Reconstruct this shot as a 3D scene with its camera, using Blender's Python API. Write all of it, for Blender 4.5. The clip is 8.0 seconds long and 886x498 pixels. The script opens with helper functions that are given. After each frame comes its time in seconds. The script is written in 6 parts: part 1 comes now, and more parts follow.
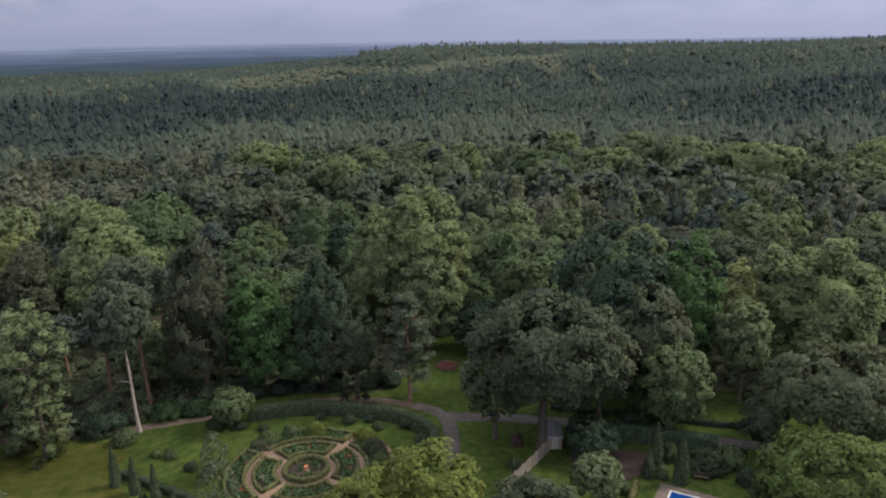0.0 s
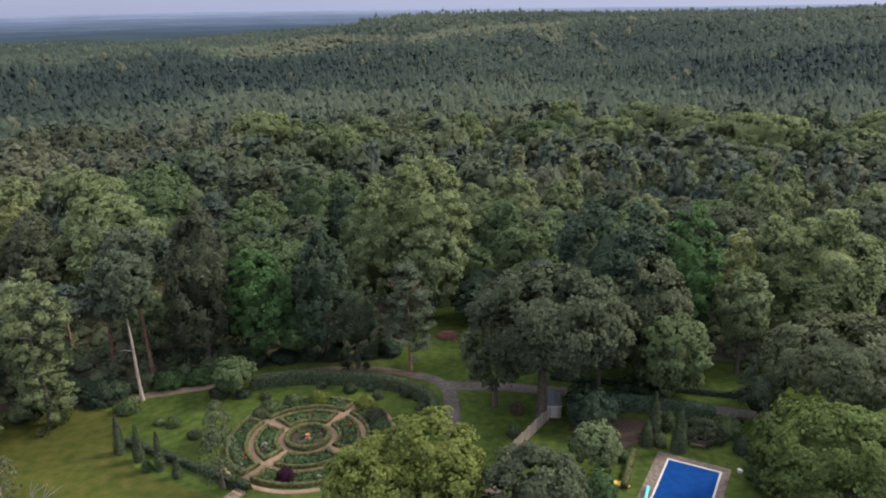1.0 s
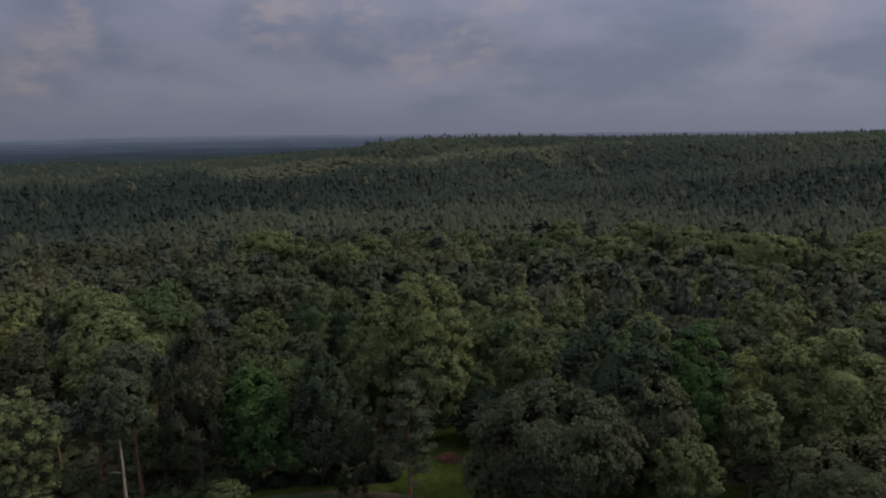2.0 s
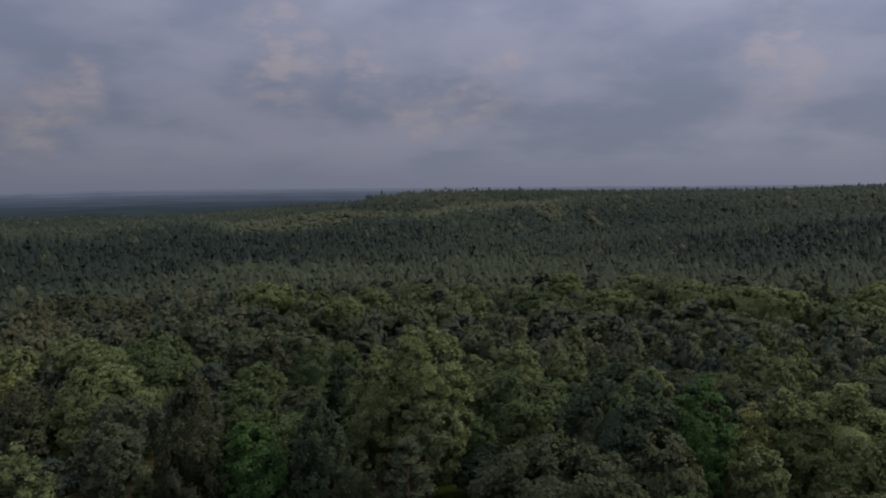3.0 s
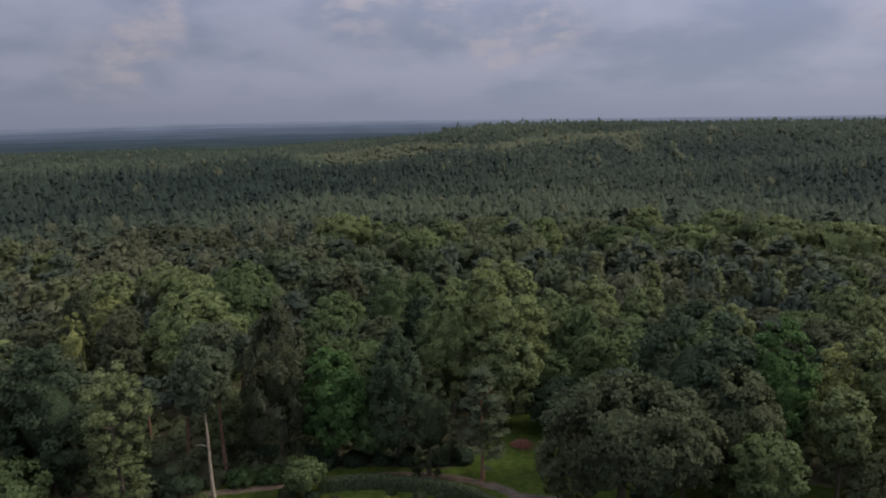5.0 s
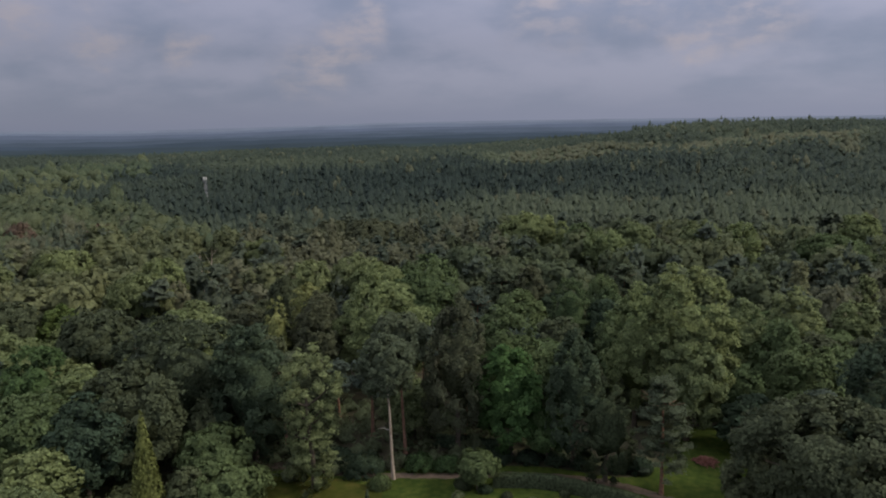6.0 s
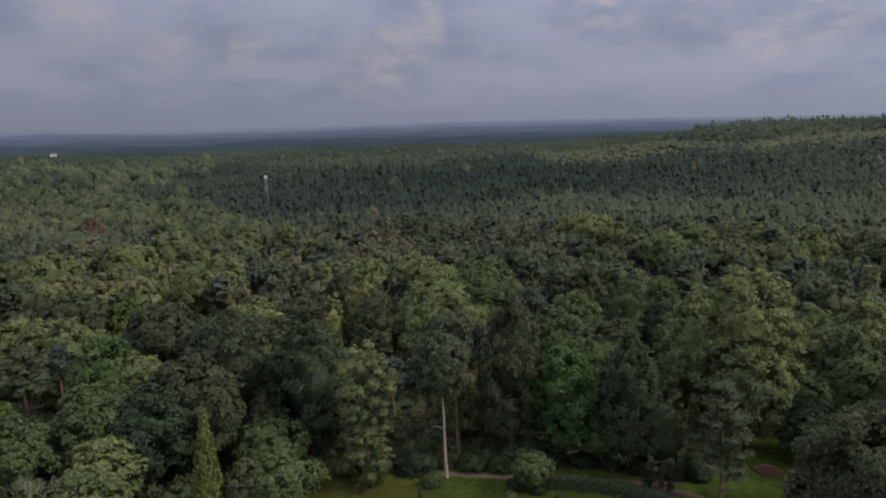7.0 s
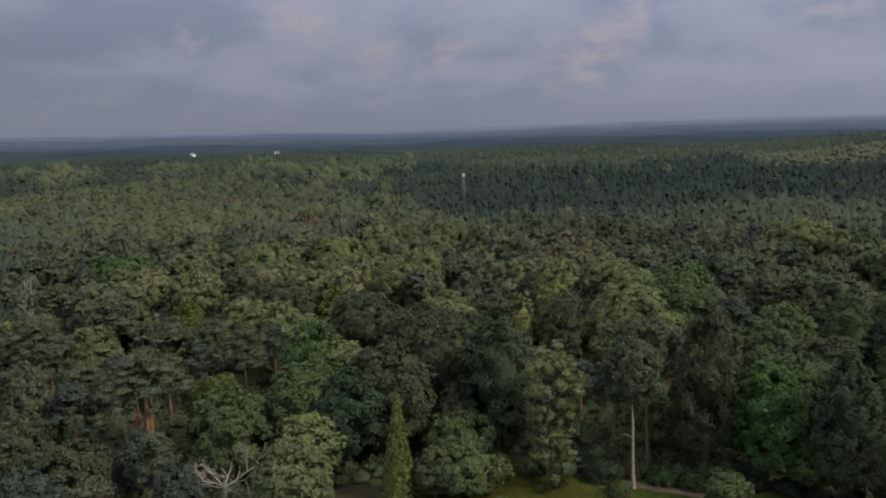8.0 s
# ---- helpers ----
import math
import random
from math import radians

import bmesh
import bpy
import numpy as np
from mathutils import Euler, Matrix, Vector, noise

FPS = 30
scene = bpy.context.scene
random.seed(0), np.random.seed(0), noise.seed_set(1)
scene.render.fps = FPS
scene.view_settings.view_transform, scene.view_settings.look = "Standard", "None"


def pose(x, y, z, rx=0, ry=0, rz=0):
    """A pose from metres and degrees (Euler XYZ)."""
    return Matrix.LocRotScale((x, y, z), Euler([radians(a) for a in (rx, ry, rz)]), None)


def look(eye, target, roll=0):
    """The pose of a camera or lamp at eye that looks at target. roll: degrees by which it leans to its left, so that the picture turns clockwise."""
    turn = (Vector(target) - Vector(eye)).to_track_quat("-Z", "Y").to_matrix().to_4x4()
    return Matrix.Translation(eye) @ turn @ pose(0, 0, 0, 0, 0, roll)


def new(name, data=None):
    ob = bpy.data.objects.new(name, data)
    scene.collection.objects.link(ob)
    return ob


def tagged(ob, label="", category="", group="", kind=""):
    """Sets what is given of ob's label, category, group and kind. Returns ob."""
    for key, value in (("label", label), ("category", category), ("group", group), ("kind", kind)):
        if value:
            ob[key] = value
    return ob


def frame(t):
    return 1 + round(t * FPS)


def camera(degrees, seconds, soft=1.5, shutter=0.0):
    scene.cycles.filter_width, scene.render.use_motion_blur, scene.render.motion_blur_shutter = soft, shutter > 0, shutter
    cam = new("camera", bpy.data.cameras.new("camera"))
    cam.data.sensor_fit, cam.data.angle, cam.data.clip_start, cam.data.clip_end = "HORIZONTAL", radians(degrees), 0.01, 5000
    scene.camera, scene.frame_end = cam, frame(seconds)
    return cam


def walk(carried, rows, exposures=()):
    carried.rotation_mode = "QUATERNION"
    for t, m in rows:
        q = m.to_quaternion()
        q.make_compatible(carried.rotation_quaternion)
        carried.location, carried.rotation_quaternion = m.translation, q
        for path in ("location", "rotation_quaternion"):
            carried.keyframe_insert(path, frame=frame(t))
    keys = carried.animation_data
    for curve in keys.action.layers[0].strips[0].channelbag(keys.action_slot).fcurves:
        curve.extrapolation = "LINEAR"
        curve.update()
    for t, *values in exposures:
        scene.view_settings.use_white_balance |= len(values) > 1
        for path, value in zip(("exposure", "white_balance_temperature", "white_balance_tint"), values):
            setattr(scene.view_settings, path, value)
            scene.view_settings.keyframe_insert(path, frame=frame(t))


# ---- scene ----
cam = camera(61.95, 8.0, soft=2.05)
EYE = (0.0, 0.0, 50.0)
# seconds, turn to the left, tilt up, lean
ROWS = [
    (0.00, 0.00, -15.50, -1.04),
    (0.10, 0.02, -15.69, -1.04),
    (0.20, 0.04, -15.78, -1.05),
    (0.30, 0.06, -15.87, -1.05),
    (0.40, 0.07, -16.13, -1.05),
    (0.50, 0.09, -16.67, -1.06),
    (0.60, 0.09, -17.63, -1.03),
    (0.70, 0.08, -17.85, -1.00),
    (0.80, 0.08, -17.94, -0.97),
    (0.90, 0.07, -17.90, -0.94),
    (1.00, 0.08, -17.80, -0.98),
    (1.10, 0.08, -17.81, -0.94),
    (1.20, 0.09, -17.94, -0.98),
    (1.30, 0.11, -17.85, -1.01),
    (1.40, 0.12, -17.19, -1.04),
    (1.50, 0.14, -15.80, -1.07),
    (1.60, 0.12, -14.68, -1.01),
    (1.70, 0.11, -13.49, -0.95),
    (1.80, 0.09, -11.87, -0.89),
    (1.90, 0.08, -10.25, -0.82),
    (2.00, 0.06, -8.68, -0.76),
    (2.10, 0.03, -7.24, -0.77),
    (2.20, 0.00, -5.56, -0.77),
    (2.30, 0.01, -4.63, -0.76),
    (2.40, 0.02, -4.33, -0.76),
    (2.60, 0.03, -4.24, -0.74),
    (2.90, 0.06, -4.42, -0.72),
    (3.30, 0.09, -5.21, -0.69),
    (3.40, 0.10, -5.63, -0.73),
    (3.50, 0.11, -6.54, -0.77),
    (3.60, 0.13, -7.42, -0.77),
    (3.70, 0.15, -8.03, -0.76),
    (3.80, 0.16, -8.68, -0.76),
    (3.90, 0.18, -9.42, -0.76),
    (4.00, 0.20, -9.82, -0.75),
    (4.10, 0.21, -9.90, -0.72),
    (4.20, 0.22, -9.82, -0.69),
    (4.40, 0.58, -9.79, -0.75),
    (4.60, 1.67, -9.75, -0.81),
    (4.80, 3.49, -9.72, -0.87),
    (5.00, 6.03, -9.69, -0.94),
    (5.15, 8.42, -9.66, -0.98),
    (5.30, 11.21, -9.64, -1.03),
    (5.40, 13.42, -9.62, -1.03),
    (5.50, 15.47, -9.61, -1.02),
    (5.60, 17.46, -9.59, -1.02),
    (5.70, 18.52, -9.58, -1.02),
    (5.80, 19.58, -9.57, -1.03),
    (5.90, 20.09, -9.55, -1.03),
    (6.00, 20.35, -9.54, -1.03),
    (6.20, 20.27, -9.55, -1.01),
    (6.40, 20.29, -9.56, -0.99),
    (6.50, 20.47, -9.57, -0.98),
    (6.60, 20.64, -9.56, -1.00),
    (6.70, 21.24, -9.55, -1.03),
    (6.80, 22.16, -9.55, -1.06),
    (6.90, 23.40, -9.54, -1.09),
    (7.00, 24.72, -9.53, -1.11),
    (7.10, 26.34, -9.51, -1.15),
    (7.20, 27.99, -9.48, -1.19),
    (7.30, 29.60, -9.45, -1.23),
    (7.40, 31.34, -9.43, -1.28),
    (7.50, 33.16, -9.40, -1.32),
    (7.60, 34.63, -9.38, -1.32),
    (7.70, 36.23, -9.35, -1.33),
    (7.80, 37.64, -9.33, -1.33),
    (7.90, 38.83, -9.30, -1.34),
    (8.00, 39.80, -9.28, -1.34),
]
walk(cam, [(t, pose(*EYE, 90 + p, 0, y) @ pose(0, 0, 0, 0, 0, r)) for t, y, p, r in ROWS],
     [(0, 0.28, 6150, 13), (0.5, 0.3, 6150, 13), (1.0, 0.6, 6150, 13), (1.5, 0.6, 6150, 13), (1.8, 0.05, 6250, 12), (1.95, -0.95, 6400, 11), (2.2, -0.80, 6450, 11), (3.5, -0.86, 6450, 11), (4.2, -0.35, 6450, 11), (5.5, -0.28, 6450, 10), (8.0, -0.28, 6500, 10)])

# ---- daylight: broken cloud, weak low sun ----
SUN_UP, SUN_ROUND = 40.0, 74.0
world = bpy.data.worlds.new("sky")
scene.world = world
world.use_nodes = True
wn, wl = world.node_tree.nodes, world.node_tree.links
wn.clear()


def wnode(kind, **values):
    n = wn.new(kind)
    for key, value in values.items():
        n.inputs[int(key[1:])].default_value = value
    return n




def ranged(value, lo, hi, to_lo=0.0, to_hi=1.0, easy=False):
    n = wn.new("ShaderNodeMapRange")
    n.interpolation_type = "SMOOTHSTEP" if easy else "LINEAR"
    for key, v in zip(("From Min", "From Max", "To Min", "To Max"), (lo, hi, to_lo, to_hi)):
        n.inputs[key].default_value = v
    wl.new(value, n.inputs["Value"])
    return n.outputs[0]


def mixed(fac, a, b):
    n = wn.new("ShaderNodeMixRGB")
    wl.new(fac, n.inputs[0])
    for socket, c in ((n.inputs[1], a), (n.inputs[2], b)):
        if isinstance(c, tuple):
            socket.default_value = (*c, 1)
        else:
            wl.new(c, socket)
    return n.outputs[0]


def sky_noise(vector, scale, detail, rough):
    n = wn.new("ShaderNodeTexNoise")
    n.inputs["Scale"].default_value, n.inputs["Detail"].default_value, n.inputs["Roughness"].default_value = scale, detail, rough
    wl.new(vector, n.inputs["Vector"])
    return n


coords = wnode("ShaderNodeTexCoord")
split = wnode("ShaderNodeSeparateXYZ")
wl.new(coords.outputs["Generated"], split.inputs[0])
# cloud layers lie flat, so they crowd together towards the horizon
lift = wnode("ShaderNodeMath", i1=0.34)
lift.operation = "ADD"
wl.new(split.outputs[2], lift.inputs[0])
flat = wnode("ShaderNodeVectorMath")
flat.operation = "DIVIDE"
wl.new(coords.outputs["Generated"], flat.inputs[0])
wl.new(lift.outputs[0], flat.inputs[1])
broad_ = sky_noise(flat.outputs[0], 2.6, 7.0, 0.5)
layer = mixed(ranged(broad_.outputs["Fac"], 0.36, 0.66, easy=True), (0.242, 0.272, 0.382), (0.352, 0.360, 0.474))
# heaped clouds catch the light here and there: bearing, height and half-width in degrees
HEAPS = [(1.9, 5.8, 1.8), (-24.6, 9.3, 3.2), (12.0, 10.0, 3.8), (-2.0, 7.1, 2.8), (-5.3, 9.9, 1.3), (26.6, 6.4, 1.6), (29.5, 4.4, 2.6), (6.1, 9.1, 2.4),
         (58.1, 7.2, 1.1), (50.1, 7.6, 2.5), (25.8, 7.6, 1.6), (28.3, 5.3, 2.1), (39.1, 5.7, 1.5), (44.3, 6.2, 1.8), (38.4, 10.4, 1.5)]
ragged = sky_noise(coords.outputs["Generated"], 17.0, 6.0, 0.62)
push = wnode("ShaderNodeVectorMath")
push.operation = "MULTIPLY_ADD"
push.inputs[1].default_value, push.inputs[2].default_value = (0.085, 0.085, 0.085), (-0.0425, -0.0425, -0.0425)
wl.new(ragged.outputs["Color"], push.inputs[0])
bent = wnode("ShaderNodeVectorMath")
wl.new(coords.outputs["Generated"], bent.inputs[0])
wl.new(push.outputs[0], bent.inputs[1])
heaped = None
for az_, el_, half in HEAPS:
    a_, e_ = radians(az_), radians(el_)
    far_off = wnode("ShaderNodeVectorMath", i1=(-math.sin(a_) * math.cos(e_), math.cos(a_) * math.cos(e_), math.sin(e_)))
    far_off.operation = "DISTANCE"
    wl.new(bent.outputs[0], far_off.inputs[0])
    lump_ = ranged(far_off.outputs["Value"], radians(half) * 1.5, radians(half) * 0.25, easy=True)
    if heaped is None:
        heaped = lump_
        continue
    most = wnode("ShaderNodeMath")
    most.operation = "MAXIMUM"
    wl.new(heaped, most.inputs[0])
    wl.new(lump_, most.inputs[1])
    heaped = most.outputs[0]
curds = sky_noise(flat.outputs[0], 9.0, 8.0, 0.58)
lit_part = wnode("ShaderNodeMath")
lit_part.operation = "MULTIPLY"
wl.new(heaped, lit_part.inputs[0])
wl.new(ranged(curds.outputs["Fac"], 0.36, 0.66, 0.10, 0.90, True), lit_part.inputs[1])
clouds = mixed(lit_part.outputs[0], layer, (0.440, 0.400, 0.452))
veil = mixed(ranged(split.outputs[2], 0.0, 0.075, easy=True), (0.258, 0.282, 0.392), clouds)
# brighter on the sun's side of the sky
sunwards = wnode("ShaderNodeVectorMath", i1=(math.sin(radians(SUN_ROUND)), math.cos(radians(SUN_ROUND)), 0.0))
sunwards.operation = "DOT_PRODUCT"
wl.new(coords.outputs["Generated"], sunwards.inputs[0])
shine = wnode("ShaderNodeVectorMath")
shine.operation = "SCALE"
wl.new(veil, shine.inputs[0])
wl.new(ranged(sunwards.outputs["Value"], -1.0, 1.0, 0.82, 1.36), shine.inputs["Scale"])
grey = wnode("ShaderNodeBackground", i1=1.0)
# an overcast sky is brighter towards its top
top = wn.new("ShaderNodeMapRange")
top.inputs["From Min"].default_value, top.inputs["From Max"].default_value = 0.1, 0.9
top.inputs["To Min"].default_value, top.inputs["To Max"].default_value = 1.0, 3.9
wl.new(split.outputs[2], top.inputs["Value"])
bright = wn.new("ShaderNodeVectorMath")
bright.operation = "SCALE"
pale = wn.new("ShaderNodeMixRGB")
pale.inputs[2].default_value = (0.40, 0.40, 0.42, 1)
high = wn.new("ShaderNodeMapRange")
high.inputs["From Min"].default_value, high.inputs["From Max"].default_value = 0.25, 0.7
wl.new(split.outputs[2], high.inputs["Value"])
wl.new(high.outputs[0], pale.inputs[0])
wl.new(shine.outputs[0], pale.inputs[1])
wl.new(pale.outputs[0], bright.inputs[0])
wl.new(top.outputs[0], bright.inputs["Scale"])
wl.new(bright.outputs[0], grey.inputs[0])
air = wn.new("ShaderNodeTexSky")
air.sky_type, air.sun_disc = "NISHITA", False
air.sun_elevation, air.sun_rotation = radians(SUN_UP), radians(SUN_ROUND)
blue = wnode("ShaderNodeBackground", i1=0.08)
wl.new(air.outputs[0], blue.inputs[0])
blend = wnode("ShaderNodeMixShader", i0=0.88)
wl.new(blue.outputs[0], blend.inputs[1])
wl.new(grey.outputs[0], blend.inputs[2])
wout = wn.new("ShaderNodeOutputWorld")
wl.new(blend.outputs[0], wout.inputs[0])

lamp = bpy.data.lights.new("sun", "SUN")
lamp.energy, lamp.angle, lamp.color = 3.0, radians(12), (1.0, 0.90, 0.70)
sun = new("sun", lamp)
sr, se = radians(SUN_ROUND), radians(SUN_UP)
sun.matrix_world = look((math.sin(sr) * math.cos(se) * 90, math.cos(sr) * math.cos(se) * 90, math.sin(se) * 90), (0, 0, 0))


# ---- materials ----
def material(name, colours, scale=1.0, rough=0.8, bump=0.0, spec=0.3, detail=6.0, where="Object", second=0.0, metal=0.0):
    """Noise between the given colours at a real size, with a second, broad scale of staining."""
    m = bpy.data.materials.new(name)
    m.use_nodes = True
    n, l = m.node_tree.nodes, m.node_tree.links
    b = n["Principled BSDF"]
    b.inputs["Roughness"].default_value, b.inputs["Specular IOR Level"].default_value = rough, spec
    b.inputs["Metallic"].default_value = metal
    c = n.new("ShaderNodeTexCoord")
    t = n.new("ShaderNodeTexNoise")
    t.inputs["Scale"].default_value, t.inputs["Detail"].default_value = scale, detail
    l.new(c.outputs[where], t.inputs["Vector"])
    r = n.new("ShaderNodeValToRGB")
    l.new(t.outputs["Fac"], r.inputs[0])
    e = r.color_ramp.elements
    e[0].position, e[1].position = 0.3, 0.7
    e[0].color, e[1].color = (*colours[0], 1), (*colours[-1], 1)
    if len(colours) == 3:
        e.new(0.5).color = (*colours[1], 1)
    last = r.outputs[0]
    if second:
        t2 = n.new("ShaderNodeTexNoise")
        t2.inputs["Scale"].default_value, t2.inputs["Detail"].default_value = scale * 0.13, 3.0
        l.new(c.outputs[where], t2.inputs["Vector"])
        mr = n.new("ShaderNodeMapRange")
        mr.inputs["From Min"].default_value, mr.inputs["From Max"].default_value = 0.3, 0.7
        mr.inputs["To Min"].default_value, mr.inputs["To Max"].default_value = 1 - second, 1 + second
        l.new(t2.outputs["Fac"], mr.inputs["Value"])
        mul = n.new("ShaderNodeVectorMath")
        mul.operation = "SCALE"
        l.new(last, mul.inputs[0])
        l.new(mr.outputs[0], mul.inputs["Scale"])
        last = mul.outputs[0]
    l.new(last, b.inputs["Base Color"])
    if bump:
        bp = n.new("ShaderNodeBump")
        bp.inputs["Strength"].default_value, bp.inputs["Distance"].default_value = 0.7, bump
        l.new(t.outputs["Fac"], bp.inputs["Height"])
        l.new(bp.outputs[0], b.inputs["Normal"])
    return m


def leaf(name, c0, c1, stuff=False, glow=0.38, cool=1.54):
    """Foliage: each tree has a tone of its own between two colours, each spray of leaves a little more; a fine mottle
    paints gaps dark and leaves lit.
    """
    m = bpy.data.materials.new(name)
    m.use_nodes = True
    n, l = m.node_tree.nodes, m.node_tree.links
    b = n["Principled BSDF"]
    b.inputs["Roughness"].default_value, b.inputs["Specular IOR Level"].default_value = 0.7, 0.08
    if stuff:
        tone = n.new("ShaderNodeAttribute")
        tone.attribute_name = "tint"
        fac = tone.outputs["Fac"]
    else:
        tone = n.new("ShaderNodeObjectInfo")
        fac = tone.outputs["Random"]
    c0, c1 = ((tuple(0.9 * q for q in c) for c in (c0, c1)) if not stuff else (c0, c1))
    mix = n.new("ShaderNodeMixRGB")
    mix.inputs[1].default_value, mix.inputs[2].default_value = (c0[0] * 1.24, c0[1] * 1.08, c0[2] * cool, 1), (c1[0] * 1.24, c1[1] * 1.08, c1[2] * cool, 1)
    l.new(fac, mix.inputs[0])
    geo = n.new("ShaderNodeNewGeometry")
    mr = n.new("ShaderNodeMapRange")
    mr.inputs["To Min"].default_value, mr.inputs["To Max"].default_value = (0.90, 1.10) if stuff else (0.80, 1.20)
    l.new(geo.outputs["Random Per Island"], mr.inputs["Value"])
    t = n.new("ShaderNodeTexNoise")
    t.inputs["Scale"].default_value, t.inputs["Detail"].default_value = 0.35, 3.0
    l.new(geo.outputs["Position"], t.inputs["Vector"])
    mr2 = n.new("ShaderNodeMapRange")
    mr2.inputs["From Min"].default_value, mr2.inputs["From Max"].default_value = 0.3, 0.7
    mr2.inputs["To Min"].default_value, mr2.inputs["To Max"].default_value = 0.86, 1.14
    l.new(t.outputs["Fac"], mr2.inputs["Value"])
    # fine mottle: shaded gaps and lit leaves put into the base colour
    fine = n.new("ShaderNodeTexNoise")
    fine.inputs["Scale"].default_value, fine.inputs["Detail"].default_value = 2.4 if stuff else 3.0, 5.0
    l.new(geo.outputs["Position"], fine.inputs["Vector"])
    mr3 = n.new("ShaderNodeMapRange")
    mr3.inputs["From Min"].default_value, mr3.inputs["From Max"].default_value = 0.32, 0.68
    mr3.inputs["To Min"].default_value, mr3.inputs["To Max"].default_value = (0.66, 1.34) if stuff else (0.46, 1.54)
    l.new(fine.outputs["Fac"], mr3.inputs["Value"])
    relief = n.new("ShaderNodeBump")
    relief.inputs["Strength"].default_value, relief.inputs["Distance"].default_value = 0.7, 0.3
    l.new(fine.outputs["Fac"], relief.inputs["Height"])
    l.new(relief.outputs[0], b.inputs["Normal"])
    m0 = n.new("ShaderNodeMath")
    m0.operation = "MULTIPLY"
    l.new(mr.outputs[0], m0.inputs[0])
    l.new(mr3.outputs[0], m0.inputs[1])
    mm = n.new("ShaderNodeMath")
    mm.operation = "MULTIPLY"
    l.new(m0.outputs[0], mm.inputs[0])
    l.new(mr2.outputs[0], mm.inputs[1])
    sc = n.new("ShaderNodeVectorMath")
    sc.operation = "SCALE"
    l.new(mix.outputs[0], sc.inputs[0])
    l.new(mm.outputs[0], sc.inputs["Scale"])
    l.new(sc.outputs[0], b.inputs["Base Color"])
    tr = n.new("ShaderNodeBsdfTranslucent")
    l.new(sc.outputs[0], tr.inputs["Color"])
    sh = n.new("ShaderNodeMixShader")
    sh.inputs[0].default_value = glow
    l.new(b.outputs[0], sh.inputs[1])
    l.new(tr.outputs[0], sh.inputs[2])
    l.new(sh.outputs[0], n["Material Output"].inputs["Surface"])
    return m


TONES = {
    "pale_olive": ((0.112, 0.164, 0.056), (0.140, 0.190, 0.063)),
    "chestnut": ((0.124, 0.182, 0.058), (0.156, 0.212, 0.066)),
    "mid_green": ((0.068, 0.114, 0.038), (0.092, 0.140, 0.044)),
    "bright_green": ((0.060, 0.116, 0.034), (0.076, 0.134, 0.038)),
    "lime_green": ((0.056, 0.122, 0.030), (0.064, 0.132, 0.032)),
    "dark_green": ((0.042, 0.074, 0.034), (0.054, 0.088, 0.038)),
    "olive_dark": ((0.054, 0.080, 0.034), (0.074, 0.100, 0.040)),
    "grey_green": ((0.066, 0.092, 0.038), (0.080, 0.106, 0.042)),
    "silver_green": ((0.076, 0.106, 0.041), (0.094, 0.124, 0.047)),
    "brown_green": ((0.070, 0.092, 0.040), (0.086, 0.108, 0.045)),
    "yew_green": ((0.048, 0.074, 0.030), (0.062, 0.090, 0.034)),
    "golden": ((0.110, 0.154, 0.028), (0.130, 0.172, 0.031)),
    "golden_cone": ((0.112, 0.150, 0.036), (0.124, 0.162, 0.038)),
    "pine_blue": ((0.060, 0.092, 0.053), (0.074, 0.106, 0.058)),
    "pine_green": ((0.078, 0.112, 0.050), (0.096, 0.130, 0.056)),
    "box_green": ((0.098, 0.120, 0.036), (0.116, 0.136, 0.042)),
    "rust": ((0.124, 0.108, 0.060), (0.144, 0.122, 0.066)),
    "cream_green": ((0.172, 0.216, 0.062), (0.188, 0.230, 0.066)),
    "sap_green": ((0.078, 0.126, 0.028), (0.092, 0.140, 0.030)),
    "flowering": ((0.160, 0.200, 0.080), (0.178, 0.216, 0.086)),
}
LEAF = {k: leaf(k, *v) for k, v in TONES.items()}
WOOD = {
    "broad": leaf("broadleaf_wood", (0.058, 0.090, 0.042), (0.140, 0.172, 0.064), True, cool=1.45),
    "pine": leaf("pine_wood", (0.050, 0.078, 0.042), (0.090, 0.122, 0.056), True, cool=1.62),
    # far pines: distance haze is mixed into the leaf colour as blue
    "far_pine": leaf("hazed_plantation_pine", (0.030, 0.050, 0.035), (0.086, 0.120, 0.060), True, cool=1.42),
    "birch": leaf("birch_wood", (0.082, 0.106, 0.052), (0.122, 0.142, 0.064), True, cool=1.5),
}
bark = material("bark", ((0.060, 0.050, 0.040), (0.130, 0.105, 0.085)), 3.0, 0.95, 0.03)
pine_bark = material("pine_bark", ((0.150, 0.082, 0.058), (0.290, 0.165, 0.118)), 2.5, 0.95, 0.02)
pale_bark = material("pale_bark", ((0.240, 0.190, 0.150), (0.400, 0.330, 0.280)), 2.5, 0.95, 0.02)
dead_wood = material("dead_wood", ((0.240, 0.222, 0.198), (0.400, 0.372, 0.338)), 3.0, 0.95, 0.01)
forest_floor = material("forest_floor", ((0.026, 0.024, 0.016), (0.050, 0.045, 0.026), (0.054, 0.064, 0.028)), 0.35, 0.95, 0.05, second=0.3)
grass = material("lawn_grass", ((0.027, 0.046, 0.011), (0.043, 0.064, 0.014), (0.068, 0.081, 0.020)), 0.9, 0.9, 0.02, second=0.3, detail=12.0, spec=0.04)
meadow_grass = material("meadow_grass", ((0.032, 0.042, 0.009), (0.048, 0.054, 0.012), (0.070, 0.063, 0.018)), 0.7, 0.95, 0.03, second=0.25, detail=9.0, spec=0.04)
